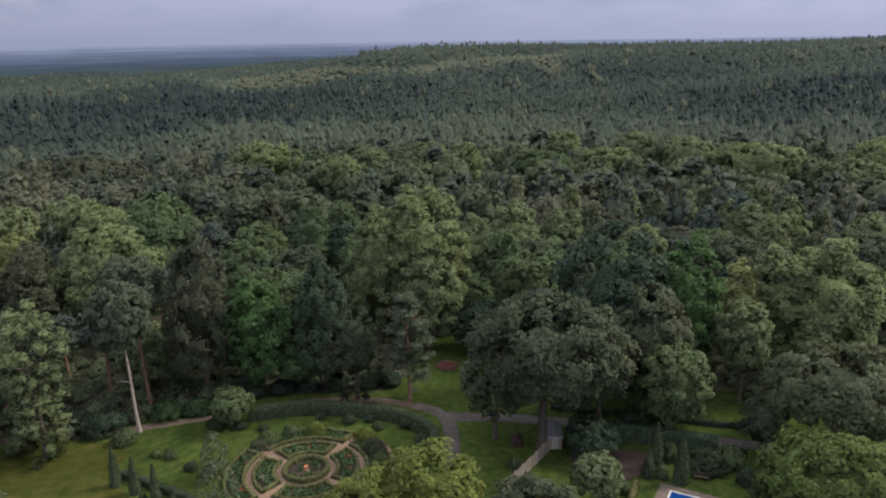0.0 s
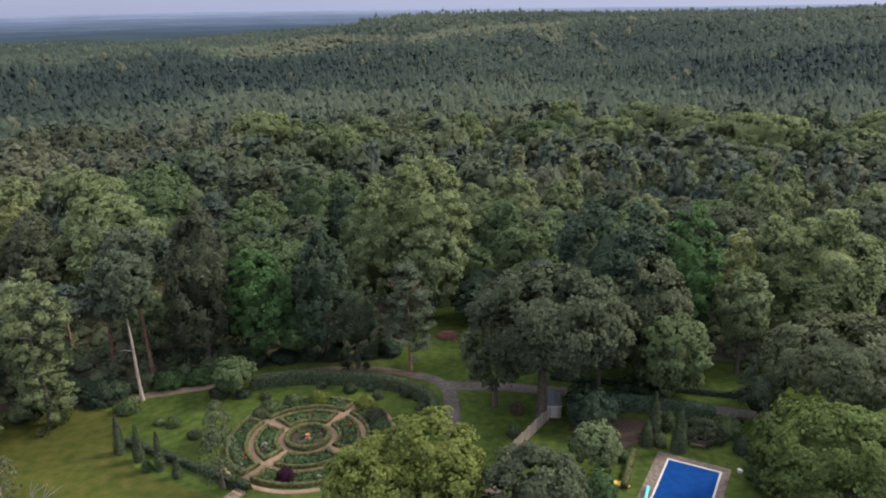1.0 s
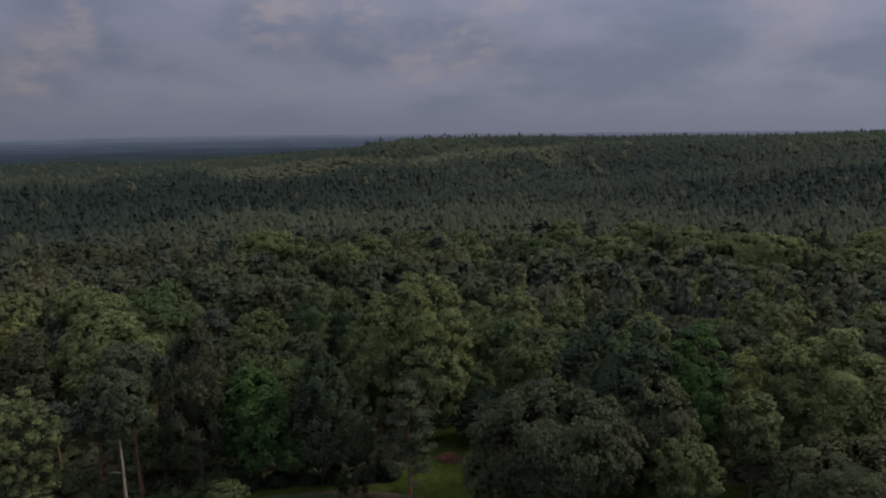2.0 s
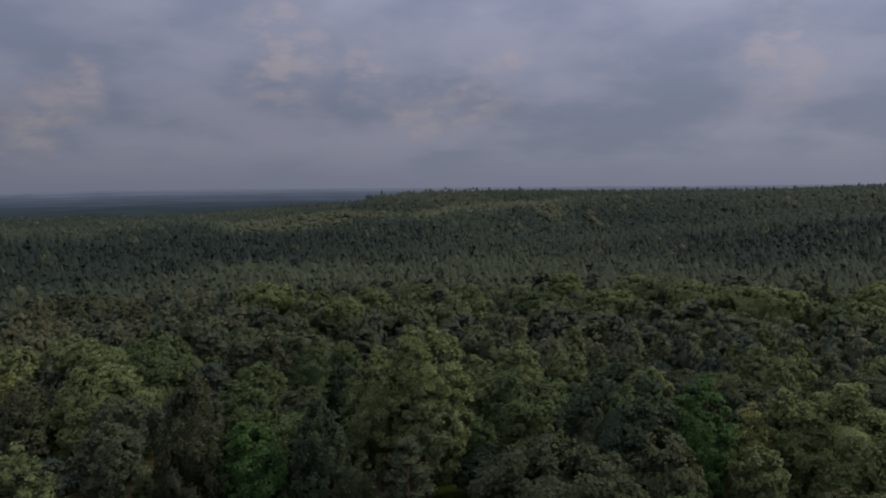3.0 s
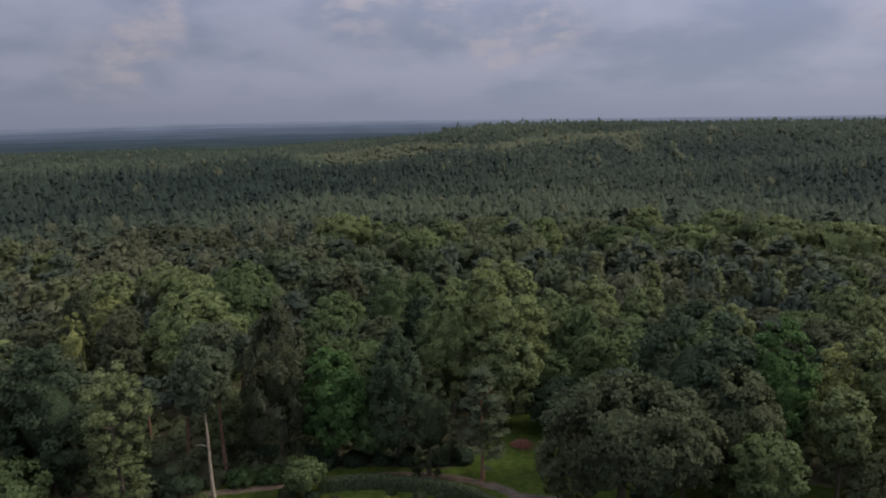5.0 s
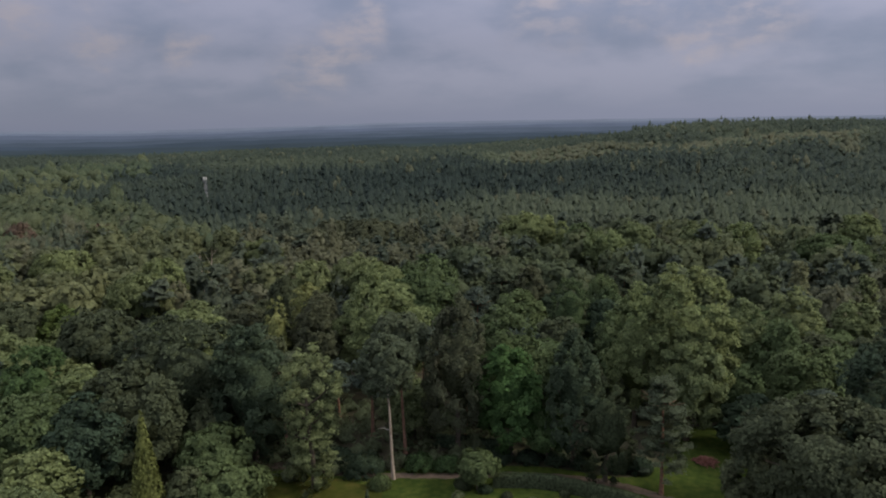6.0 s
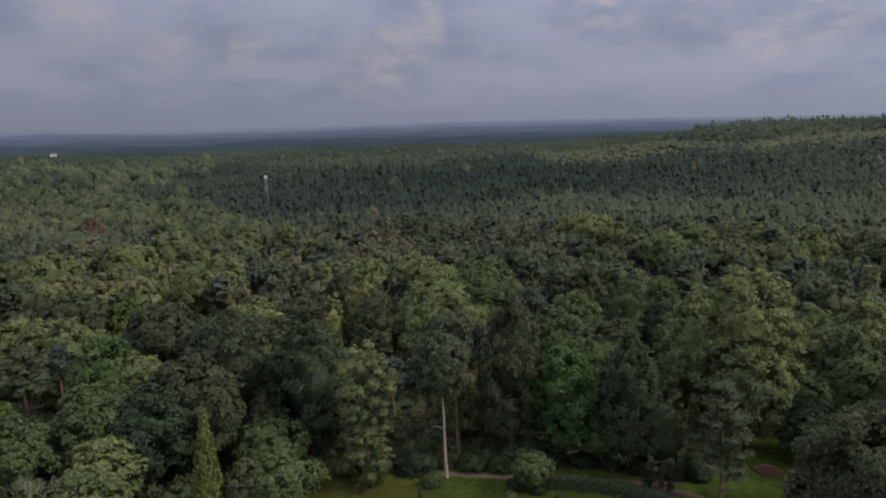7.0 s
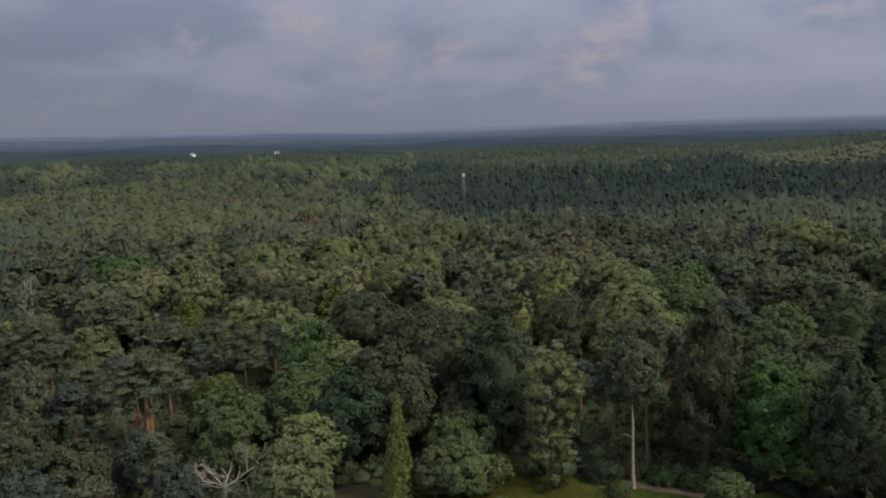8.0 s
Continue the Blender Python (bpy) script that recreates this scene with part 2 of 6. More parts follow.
gravel = material("gravel", ((0.050, 0.043, 0.037), (0.112, 0.095, 0.082)), 2.2, 0.95, 0.01, second=0.3)
brown_track = material("earth_track", ((0.065, 0.048, 0.036), (0.125, 0.094, 0.072)), 1.4, 0.95, 0.02, second=0.3)
soil = material("soil", ((0.030, 0.021, 0.016), (0.066, 0.045, 0.033)), 2.5, 0.95, 0.05)
brick_path = material("brick_path", ((0.150, 0.098, 0.062), (0.240, 0.165, 0.108)), 3.0, 0.9, 0.01, second=0.2)
paving = material("paving", ((0.070, 0.052, 0.042), (0.165, 0.130, 0.105)), 2.0, 0.85, 0.01, second=0.25)
coping = material("white_coping", ((0.400, 0.390, 0.380), (0.540, 0.530, 0.510)), 3.0, 0.7)
cover_blue = material("blue_cover", ((0.003, 0.030, 0.130), (0.005, 0.042, 0.175)), 1.2, 0.7, 0.01, 0.05)
turquoise = material("turquoise_plastic", ((0.100, 0.420, 0.430), (0.160, 0.520, 0.520)), 3.0, 0.5)
yellow_plastic = material("yellow_plastic", ((0.620, 0.420, 0.060), (0.720, 0.520, 0.100)), 3.0, 0.5)
fence_wood = material("weathered_boards", ((0.200, 0.168, 0.130), (0.300, 0.255, 0.205)), 4.0, 0.9, 0.01)
concrete = material("concrete", ((0.330, 0.310, 0.280), (0.430, 0.410, 0.380)), 5.0, 0.9)
felt = material("roof_felt", ((0.110, 0.115, 0.125), (0.180, 0.185, 0.195)), 3.0, 0.9, 0.01)
dark_wood = material("dark_timber", ((0.060, 0.045, 0.035), (0.120, 0.090, 0.070)), 4.0, 0.85, 0.01)
terracotta = material("terracotta", ((0.380, 0.130, 0.070), (0.480, 0.190, 0.110)), 5.0, 0.85)
brush_wood = material("cut_brushwood", ((0.140, 0.060, 0.050), (0.260, 0.120, 0.095)), 3.0, 0.95)
mast_steel = material("grey_mast_steel", ((0.260, 0.265, 0.270), (0.360, 0.365, 0.370)), 2.0, 0.6, metal=0.4)
white_paint = material("white_render", ((0.700, 0.700, 0.680), (0.800, 0.800, 0.780)), 1.0, 0.8)
purple_leaf = leaf("purple_leaf", (0.040, 0.016, 0.026), (0.055, 0.020, 0.034))
flower_red = leaf("red_flowers", (0.320, 0.060, 0.030), (0.380, 0.120, 0.040))
flower_pale = leaf("pale_flowers", (0.420, 0.360, 0.260), (0.500, 0.420, 0.200))


# ---- building helpers ----
def mesh_np(name, v, f, mat, tint=None, smooth=False, nor=None):
    """A mesh of triangles from arrays; nor: shading normals of the vertices."""
    v, f = np.asarray(v, np.float32), np.asarray(f, np.int32)
    me = bpy.data.meshes.new(name)
    me.vertices.add(len(v))
    me.vertices.foreach_set("co", v.ravel())
    me.loops.add(f.size)
    me.loops.foreach_set("vertex_index", f.ravel())
    me.polygons.add(len(f))
    me.polygons.foreach_set("loop_start", np.arange(0, f.size, 3, dtype=np.int32))
    if smooth or nor is not None:
        me.polygons.foreach_set("use_smooth", np.ones(len(f), bool))
    if tint is not None:
        me.attributes.new("tint", "FLOAT", "POINT").data.foreach_set("value", np.asarray(tint, np.float32))
    me.update(calc_edges=True)
    if nor is not None:
        me.attributes.new("custom_normal", "FLOAT_VECTOR", "POINT").data.foreach_set("vector", np.asarray(nor, np.float32).ravel())
    me.materials.append(mat)
    return me


def part(name, bm, mat, parent=None, label=""):
    """Links a bmesh as one mesh object under a thing or a part."""
    me = bpy.data.meshes.new(name)
    bm.normal_update()
    bm.to_mesh(me)
    bm.free()
    me.materials.append(mat)
    ob = new(name, me)
    ob.parent = parent
    return tagged(ob, label) if label else ob


def bm_box(sx, sy, sz, x=0, y=0, z=0, bevel=0.02, turn=0.0, bm=None):
    """A box with worn edges; z is its bottom."""
    bm = bm or bmesh.new()
    m = pose(x, y, z + sz / 2, 0, 0, turn) @ Matrix.Diagonal((sx, sy, sz, 1))
    made = bmesh.ops.create_cube(bm, size=1.0, matrix=m)
    if bevel:
        edges = list({e for v in made["verts"] for e in v.link_edges})
        bmesh.ops.bevel(bm, geom=edges, offset=bevel, segments=1, affect="EDGES")
    return bm


def tube(points, radii, sides=6):
    """Vertices and triangles of a tapered tube along points."""
    p = np.array(points, float)
    v, f = [], []
    a = np.linspace(0, 2 * np.pi, sides, endpoint=False)
    for i in range(len(p)):
        d = p[min(i + 1, len(p) - 1)] - p[max(i - 1, 0)]
        d /= np.linalg.norm(d) + 1e-9
        u = np.cross(d, (0.3, 0.9, 0.1))
        u /= np.linalg.norm(u) + 1e-9
        w = np.cross(d, u)
        v.append(p[i] + radii[i] * (np.cos(a)[:, None] * u + np.sin(a)[:, None] * w))
        if i:
            for k in range(sides):
                q, s = (i - 1) * sides + k, (i - 1) * sides + (k + 1) % sides
                f += [(q, s, s + sides), (q, s + sides, q + sides)]
    return np.concatenate(v), np.array(f)


def joined(parts):
    """Several sets of vertices, triangles and, where given, normals in one."""
    v, f, r, n = [], [], [], 0
    for a, b, *c in parts:
        v.append(a)
        f.append(np.asarray(b) + n)
        r += c
        n += len(a)
    made = (np.concatenate(v), np.concatenate(f))
    return (*made, np.concatenate(r)) if r else made


PHI = (1 + 5 ** 0.5) / 2
ICO_V = np.array([(-1, PHI, 0), (1, PHI, 0), (-1, -PHI, 0), (1, -PHI, 0), (0, -1, PHI), (0, 1, PHI), (0, -1, -PHI), (0, 1, -PHI),
                  (PHI, 0, -1), (PHI, 0, 1), (-PHI, 0, -1), (-PHI, 0, 1)]) / math.hypot(1, PHI)
ICO_F = np.array([(0, 11, 5), (0, 5, 1), (0, 1, 7), (0, 7, 10), (0, 10, 11), (1, 5, 9), (5, 11, 4), (11, 10, 2), (10, 7, 6), (7, 1, 8),
                  (3, 9, 4), (3, 4, 2), (3, 2, 6), (3, 6, 8), (3, 8, 9), (4, 9, 5), (2, 4, 11), (6, 2, 10), (8, 6, 7), (9, 8, 1)])


OCT_V = np.array([(1, 0, 0), (0, 1, 0), (-1, 0, 0), (0, -1, 0), (0, 0, 1), (0, 0, -1.0)])
OCT_F = np.array([(0, 1, 4), (1, 2, 4), (2, 3, 4), (3, 0, 4), (1, 0, 5), (2, 1, 5), (3, 2, 5), (0, 3, 5)])


def unit(a):
    return a / (np.linalg.norm(a, axis=-1, keepdims=True) + 1e-9)


def sprays(rng, at, out, size, quad=True, loose=0.55):
    """Small sprays of leaves at the points, facing roughly outwards, shaded with the form that they clothe."""
    n = len(at)
    nor = unit(out + loose * rng.normal(size=(n, 3)))
    u = unit(np.cross(nor, rng.normal(size=(n, 3))))
    w = np.cross(nor, u)
    s = size * rng.uniform(0.6, 1.35, (n, 1))
    k = np.arange(n)
    shade = unit(out + (0.46 if size < 0.6 else 0.26) * nor)
    if quad:
        v = np.stack([at - u * s * 0.62, at - w * s * 0.34 + nor * s * 0.12, at + u * s * 0.62, at + w * s * 0.34 + nor * s * 0.12], 1).reshape(-1, 3)
        f = np.concatenate([np.stack([4 * k, 4 * k + 1, 4 * k + 2], 1), np.stack([4 * k, 4 * k + 2, 4 * k + 3], 1)])
        return v, f, np.repeat(shade, 4, 0)
    v = np.stack([at - u * s * 0.6 - w * s * 0.35, at + u * s * 0.6 - w * s * 0.3, at + w * s * 0.65], 1).reshape(-1, 3)
    return v, np.stack([3 * k, 3 * k + 1, 3 * k + 2], 1), np.repeat(shade, 3, 0)


def clumps(rng, centres, radii, middle, count, size, squash=1.0, quad=True, core=0.76, loose=0.6, form=1.12):
    """A crown from clumps: a ragged skin of sprays on each, over a leafy inner mass."""
    parts = []
    for c, r in zip(centres, radii):
        d = unit(rng.normal(size=(count, 3)) + 0.75 * unit(c - middle) + (0, 0, 0.35))
        off = d * (r * rng.uniform(0.74, 1.14, (count, 1))) * (1, 1, squash)
        whole = unit(c + off - middle)
        parts.append(sprays(rng, c + off, unit((1.65 - form) * unit(d * (1, 1, 1 / squash)) + form * whole + (0, 0, 0.12)), size, quad, loose))
        if core:
            cv, cf = OCT_V, OCT_F if count > 8 else OCT_F[:4]
            at = c + cv * r * core * (1, 1, squash) * rng.uniform(0.85, 1.1, (len(cv), 1))
            parts.append((at, cf, unit((1.65 - form) * unit(cv * (1, 1, 1 / squash)) + form * unit(at - middle) + (0, 0, 0.12))))
    return joined(parts)


def finer(v, f):
    """Each triangle in four, on the unit ball."""
    v, f, seen = [tuple(q) for q in v], list(f), {}

    def between(a, b):
        key = (min(a, b), max(a, b))
        if key not in seen:
            seen[key] = len(v)
            v.append(tuple(unit(np.add(v[a], v[b]))))
        return seen[key]

    out = []
    for a, b, c in f:
        ab, bc, ca = between(a, b), between(b, c), between(c, a)
        out += [(a, ab, ca), (b, bc, ab), (c, ca, bc), (ab, bc, ca)]
    return np.array(v), np.array(out)


BALL_V, BALL_F = finer(ICO_V, ICO_F)


def body(rng, c, full=0.70):
    """The leafy mass inside a crown, under its clumps."""
    mid_ = (c.min(0) + c.max(0)) / 2
    size = np.percentile(np.abs(c - mid_), 82, axis=0) * (1.25, 1.25, 1.15) * full
    v, f = BALL_V, BALL_F
    at = mid_ + v * size * rng.uniform(0.9, 1.06, (len(v), 1))
    return at, f, unit(v / size * size.mean() + 0.15 * rng.normal(size=v.shape))


def shell(rng, n, low=-0.55):
    """Evenly strewn directions down to a lowest one."""
    k = np.arange(n) + 0.5
    z = 1 - (1 - low) * k / n
    a = np.pi * (1 + 5 ** 0.5) * k + rng.uniform(0, 6.28)
    s = np.sqrt(np.maximum(0, 1 - z * z))
    return unit(np.stack([s * np.cos(a), s * np.sin(a), z], 1) + 0.16 * rng.normal(size=(n, 3)))


LOBED = {"cloud": 0.56, "round": 0.05, "oak": 0.29, "dome": 0.32, "low": 0.22, "tall": 0.08, "droop": 0.05, "feather": 0.06}


def billows(kind, rng, h, r, total, quad=True, coarse=False, cover=0.72):
    """A broadleaf crown at true size: lobes like a cauliflower's on a dome, each clothed with sprays of leaves."""
    foot = LOBED[kind]
    hz = h * (1 - foot) / 2
    mid_ = np.array((0, 0, foot * h + hz))
    heart = mid_ - (0, 0, 0.6 * hz)
    slim = kind in ("tall", "droop", "feather")
    w = np.clip((0.16 if slim else 0.18) * r + 0.22, 0.32, 1.75) * (1.45 if coarse else 1.0)
    area = 4 * np.pi * (r * r * r * hz) ** 0.5
    m = int(np.clip(1.05 * area / (np.pi * w * w), 12, 95 if not coarse else 22))
    d = shell(rng, m, -0.72)
    bend = unit(rng.normal(size=(5, 3)))
    swell = 1 + 0.09 * np.sum(np.sin(d @ bend.T * 3.1 + rng.uniform(0, 6, 5)), 1)[:, None] / 1.6
    c = d * (r - 0.75 * w, r - 0.75 * w, hz - 0.75 * w) * swell * rng.uniform(0.86, 1.05, (m, 1)) + mid_
    up = ((c[:, 2] - foot * h) / (2 * hz)).clip(0, 1)[:, None]
    if slim:
        c[:, :2] *= 1.22 - 0.62 * up
    else:
        # broadest above the middle, drawn in underneath
        c[:, :2] *= 0.80 + 0.34 * up ** 0.6 if kind in ("oak", "dome") else 0.90 + 0.16 * up ** 0.5
    rl = w * rng.uniform(0.72, 1.25, m) * (1.12 - 0.3 * up[:, 0] if slim else 1.0)
    tallness = 1.35 if slim else 0.88
    c[:, 2] = np.maximum(c[:, 2], rl * 0.5)
    k = max(5, total // m) if kind != "feather" else 9
    size = np.clip((cover * 2 * np.pi * w * w / (k * (0.42 if quad else 0.58))) ** 0.5, 0.16, 1.1)
    if kind == "feather":
        size = 0.30
    parts = []
    cv, cf = OCT_V, OCT_F
    for q, e, a in zip(c, rl, d):
        dd = unit(rng.normal(size=(k, 3)) + 0.95 * a + (0, 0, 0.55))
        lump = np.sin(dd @ bend.T * 5.0 + q.sum()).sum(1)[:, None] * 0.035
        off = dd * (e * (rng.uniform(0.84, 1.08, (k, 1)) + lump)) * (1, 1, tallness)
        whole = unit(q + off - heart)
        parts.append(sprays(rng, q + off, unit(0.45 * dd + 0.9 * whole + (0, 0, 0.12)), size, quad, 0.42))
        if kind == "feather":
            continue
        cn = unit(0.5 * cv + 0.85 * unit(q + cv * e - heart))
        parts.append((q + cv * e * (0.86 if coarse else 0.62 if kind == "oak" else 0.74) * (1, 1, tallness) * rng.uniform(0.8, 1.08, (len(cv), 1)), cf, cn))
    if kind != "feather":
        at = mid_ + BALL_V * np.array((r, r, hz)) * (0.42 if slim or kind == "oak" else 0.56)
        parts.append((at, BALL_F, BALL_V))
    return joined(parts)


# Every pattern tree is 16 m high with a crown 4.5 m in radius, and is scaled where it stands.
def crown_shape(kind, rng, n):
    """Clump centres, radii, middle of the crown and flattening, for a kind of tree."""
    if kind == "egg":
        z = rng.uniform(0.06, 1.0, n) ** 0.9
        a = np.arange(n) * 2.399 + rng.uniform(0, 0.6, n)
        w = 3.6 * np.sqrt(np.maximum(0.02, 1 - ((z - 0.32) / 0.70) ** 2)) * rng.uniform(0.86, 1.04, n)
        c = np.stack([w * np.cos(a), w * np.sin(a), 0.8 + z * 14.2], 1)
        return c, rng.uniform(0.8, 1.3, n) * (1.15 - 0.45 * z), np.array((0, 0, 6.0)), 1.15
    if kind == "ivy":
        k = int(n * 0.42)
        d = shell(rng, k, -0.7)
        hi = d * (3.4, 3.4, 4.4) * (0.72 + 0.35 * rng.random((k, 1))) + (0, 0, 10.8)
        z = rng.uniform(0.02, 0.60, n - k)
        a = np.arange(n - k) * 2.399
        w = rng.uniform(0.8, 2.7, n - k) * (1.15 - 0.5 * z)
        return np.concatenate([hi, np.stack([w * np.cos(a), w * np.sin(a), z * 16], 1)]), rng.uniform(0.8, 1.2, n), np.array((0, 0, 2.0)), 0.9
    if kind == "bush":
        d = shell(rng, n, 0.02)
        c = d * (3.5, 3.5, 12.0) * (0.85 + 0.2 * rng.random((n, 1))) + (0, 0, 1.6)
        return c, rng.uniform(0.9, 1.4, n), np.array((0, 0, 3.0)), 2.6
    # pine: flat clouds of needles high on a bare stem
    z = rng.uniform(0, 1, n) ** 0.8
    a = np.arange(n) * 2.399 + rng.uniform(0, 0.9, n)
    w = 3.6 * (1 - 0.72 * z ** 2.2) * rng.uniform(0.25, 1.05, n)
    c = np.stack([w * np.cos(a), w * np.sin(a), 8.4 + z * 6.7 if kind == "pine" else 3.4 + z * 11.7], 1)
    return c, rng.uniform(0.85, 1.45, n), np.array((0, 0, 5.0 if kind == "pine" else 1.0)), 0.5


def conifer_cone(rng, rows, count, size, quad=True):
    """A pointed conifer: drooping whorls of sprays round a stem."""
    at, out = [], []
    for z in np.linspace(0.5, 15.7, rows):
        w = 4.3 * (1 - z / 16.3) ** 0.85
        k = max(4, int(count * w / 2.5))
        a = rng.uniform(0, 6.283, k)
        r = w * rng.uniform(0.55, 1.12, k)
        at.append(np.stack([r * np.cos(a), r * np.sin(a), z - 0.35 * r + rng.normal(0, 0.25, k)], 1))
        out.append(np.stack([np.cos(a), np.sin(a), np.full(k, 0.75)], 1))
    made = sprays(rng, np.concatenate(at), unit(np.concatenate(out)), size, quad, 0.4)
    a = np.arange(7) * 2 * np.pi / 7
    ring = np.concatenate([[(0, 0, 15.6)], np.stack([3.1 * np.cos(a), 3.1 * np.sin(a), np.full(7, 1.0)], 1)])
    return joined([made, (ring, np.array([(0, 1 + k, 1 + (k + 1) % 7) for k in range(7)]), unit(ring * (1, 1, 0) + (0, 0, 1.6)))])


def trunk_of(kind, rng, lean=(0, 0)):
    top = {"pine": 14.5, "cloud": 13.0, "layered": 14.5, "cone": 15.0, "low": 7.0, "bush": 6.0}.get(kind, 11.0)
    wide = {"pine": 0.28, "cloud": 0.29, "layered": 0.28, "cone": 0.16, "low": 0.22}.get(kind, 0.36)
    z = np.linspace(-0.4, top, 7)
    bend = np.cumsum(rng.normal(0, 0.10, (7, 2)), 0) * (z[:, None] / top).clip(0, 1)
    stem = np.stack([bend[:, 0] + lean[0] * z / 16, bend[:, 1] + lean[1] * z / 16, z], 1)
    parts = [tube(stem, np.linspace(wide, wide * 0.3, 7) * np.r_[1.35, np.ones(6)], 8)]
    if kind != "cone":
        for k in range(9):
            s = stem[rng.integers(3 if kind not in ("pine", "cloud", "layered") else 5, 6)]
            a, r = k * 2.4 + rng.uniform(0, 0.8), rng.uniform(1.6, 3.2)
            e = s + np.array((r * math.cos(a), r * math.sin(a), rng.uniform(0.8, 2.6) if kind not in ("pine", "cloud", "layered") else rng.uniform(0.1, 1.2)))
            m = (s + e) / 2 + (0, 0, -0.2)
            parts.append(tube([s, m, e], [wide * 0.36, wide * 0.22, 0.03], 5))
    return joined(parts)


PATTERNS = {}


def pattern(kind, level, index):
    """The shared trunk and crown meshes of a kind of tree; level 0 is the finest."""
    key = (kind, level, index)
    if key not in PATTERNS:
        rng = np.random.default_rng(abs(hash_of(kind)) + 31 * index + 7)
        n, count, size, quad = ((80, 46, 0.44, True), (64, 24, 0.50, True))[level]
        if kind == "cone":
            made = conifer_cone(rng, 52 - 14 * level, 46 - 10 * level, 0.5, True)
        elif kind in LOBED:
            v, f, nor = billows(kind, rng, 13.0, 5.0, 3000, False)
            made = (v / (5.0 / 4.5, 5.0 / 4.5, 13.0 / 16), f, nor * (5.0 / 4.5, 5.0 / 4.5, 13.0 / 16))
        else:
            if kind == "pine":
                n = int(n * 0.75)
            c, r, middle, squash = crown_shape(kind, rng, n)
            made = clumps(rng, c, r, middle, count, size * (0.85 if kind == "pine" else 1.0), squash, quad)
            if kind != "pine":
                made = joined([made, body(rng, c)])
        PATTERNS[key] = (mesh_np("trunk", *trunk_of(kind, rng), bark, smooth=True), mesh_np("crown", made[0], made[1], LEAF["mid_green"], nor=made[2]))
    return PATTERNS[key]


def hash_of(word):
    return sum((k + 3) * ord(ch) for k, ch in enumerate(word)) * 17


def own_crown(kind, h, r, seed, fine=36):
    """A crown built at its true size, with clumps and sprays of natural size."""
    rng = np.random.default_rng(seed)
    s = np.array((r / 4.5, r / 4.5, h / 16.0))
    if kind == "cone":
        v, f, nor = conifer_cone(rng, 60 if fine > 30 else 30, 60 if fine > 30 else 24, 0.62 if fine > 30 else 1.0, True)
        return v * s, f, nor
    if kind in LOBED:
        return billows(kind, rng, h, r, int(np.clip((250 if fine < 50 else 520) * r * h ** 0.5, 1400, 8800 if fine < 50 else 14500)) if fine > 30 else int(np.clip(115 * r * h ** 0.5, 1100, 3600)), False)
    if kind == "spire":
        k = 620
        z = rng.uniform(0.02, 1.0, k)
        a = rng.uniform(0, 6.283, k)
        w = r * (1 - z ** 1.6) * (0.72 + 0.28 * np.minimum(1, z / 0.2)) * rng.uniform(0.82, 1.08, k) + 0.04
        at = np.stack([w * np.cos(a), w * np.sin(a), z * h], 1)
        out = np.stack([np.cos(a), np.sin(a), np.full(k, 0.5)], 1)
        zs, aa = np.linspace(0.0, 0.97, 7), np.linspace(0, 6.283, 9)[:-1]
        inner = np.array([(0.86 * r * (1 - q ** 1.6) * math.cos(b), 0.86 * r * (1 - q ** 1.6) * math.sin(b), q * h) for q in zs for b in aa])
        f = [t for i in range(6) for j in range(8) for t in ((8 * i + j, 8 * i + (j + 1) % 8, 8 * i + 8 + (j + 1) % 8), (8 * i + j, 8 * i + 8 + (j + 1) % 8, 8 * i + 8 + j))]
        return joined([sprays(rng, at, unit(out), 0.22, True, 0.35), (inner, np.array(f), unit(inner * (1, 1, 0) + (0, 0, 0.3)))])
    n = int(np.clip({"pine": 1.0, "layered": 1.7}.get(kind, 1.15) * r * h, 46, 230 if fine > 30 else 110))
    if kind == "egg" and r < 1.5:
        n = 90
    c, _, middle, squash = crown_shape(kind, rng, n)
    near = np.clip((r / 5.0) ** 0.5, 0.30, 1.2) * (1.0 if fine > 30 else 1.25)
    rad = rng.uniform(0.62, 1.12, len(c)) * near * (1.15 if kind in ("pine", "layered") else 1.0)
    mean = 0.87 * near
    c = c * s * (np.array((1, 1, 0)) * min(1.0, (r - mean) / (0.8 * r)) + np.array((0, 0, 1)) * min(1.0, (h - mean) / (0.94 * h)))
    if kind == "egg":
        rad = rad * (1.15 - 0.6 * c[:, 2] / h)
    c[:, 2] = np.maximum(c[:, 2], rad * 0.5)
    leafy = clumps(rng, c, rad, middle * s, fine if len(c) < 150 else int(fine * 0.8), (0.29 if fine > 30 else 0.48) * near ** 0.6, min(squash, 0.9), True)
    return leafy if kind in ("pine", "layered", "ivy") else joined([leafy, body(rng, c)])


STANDING = []
COUNTS = {}


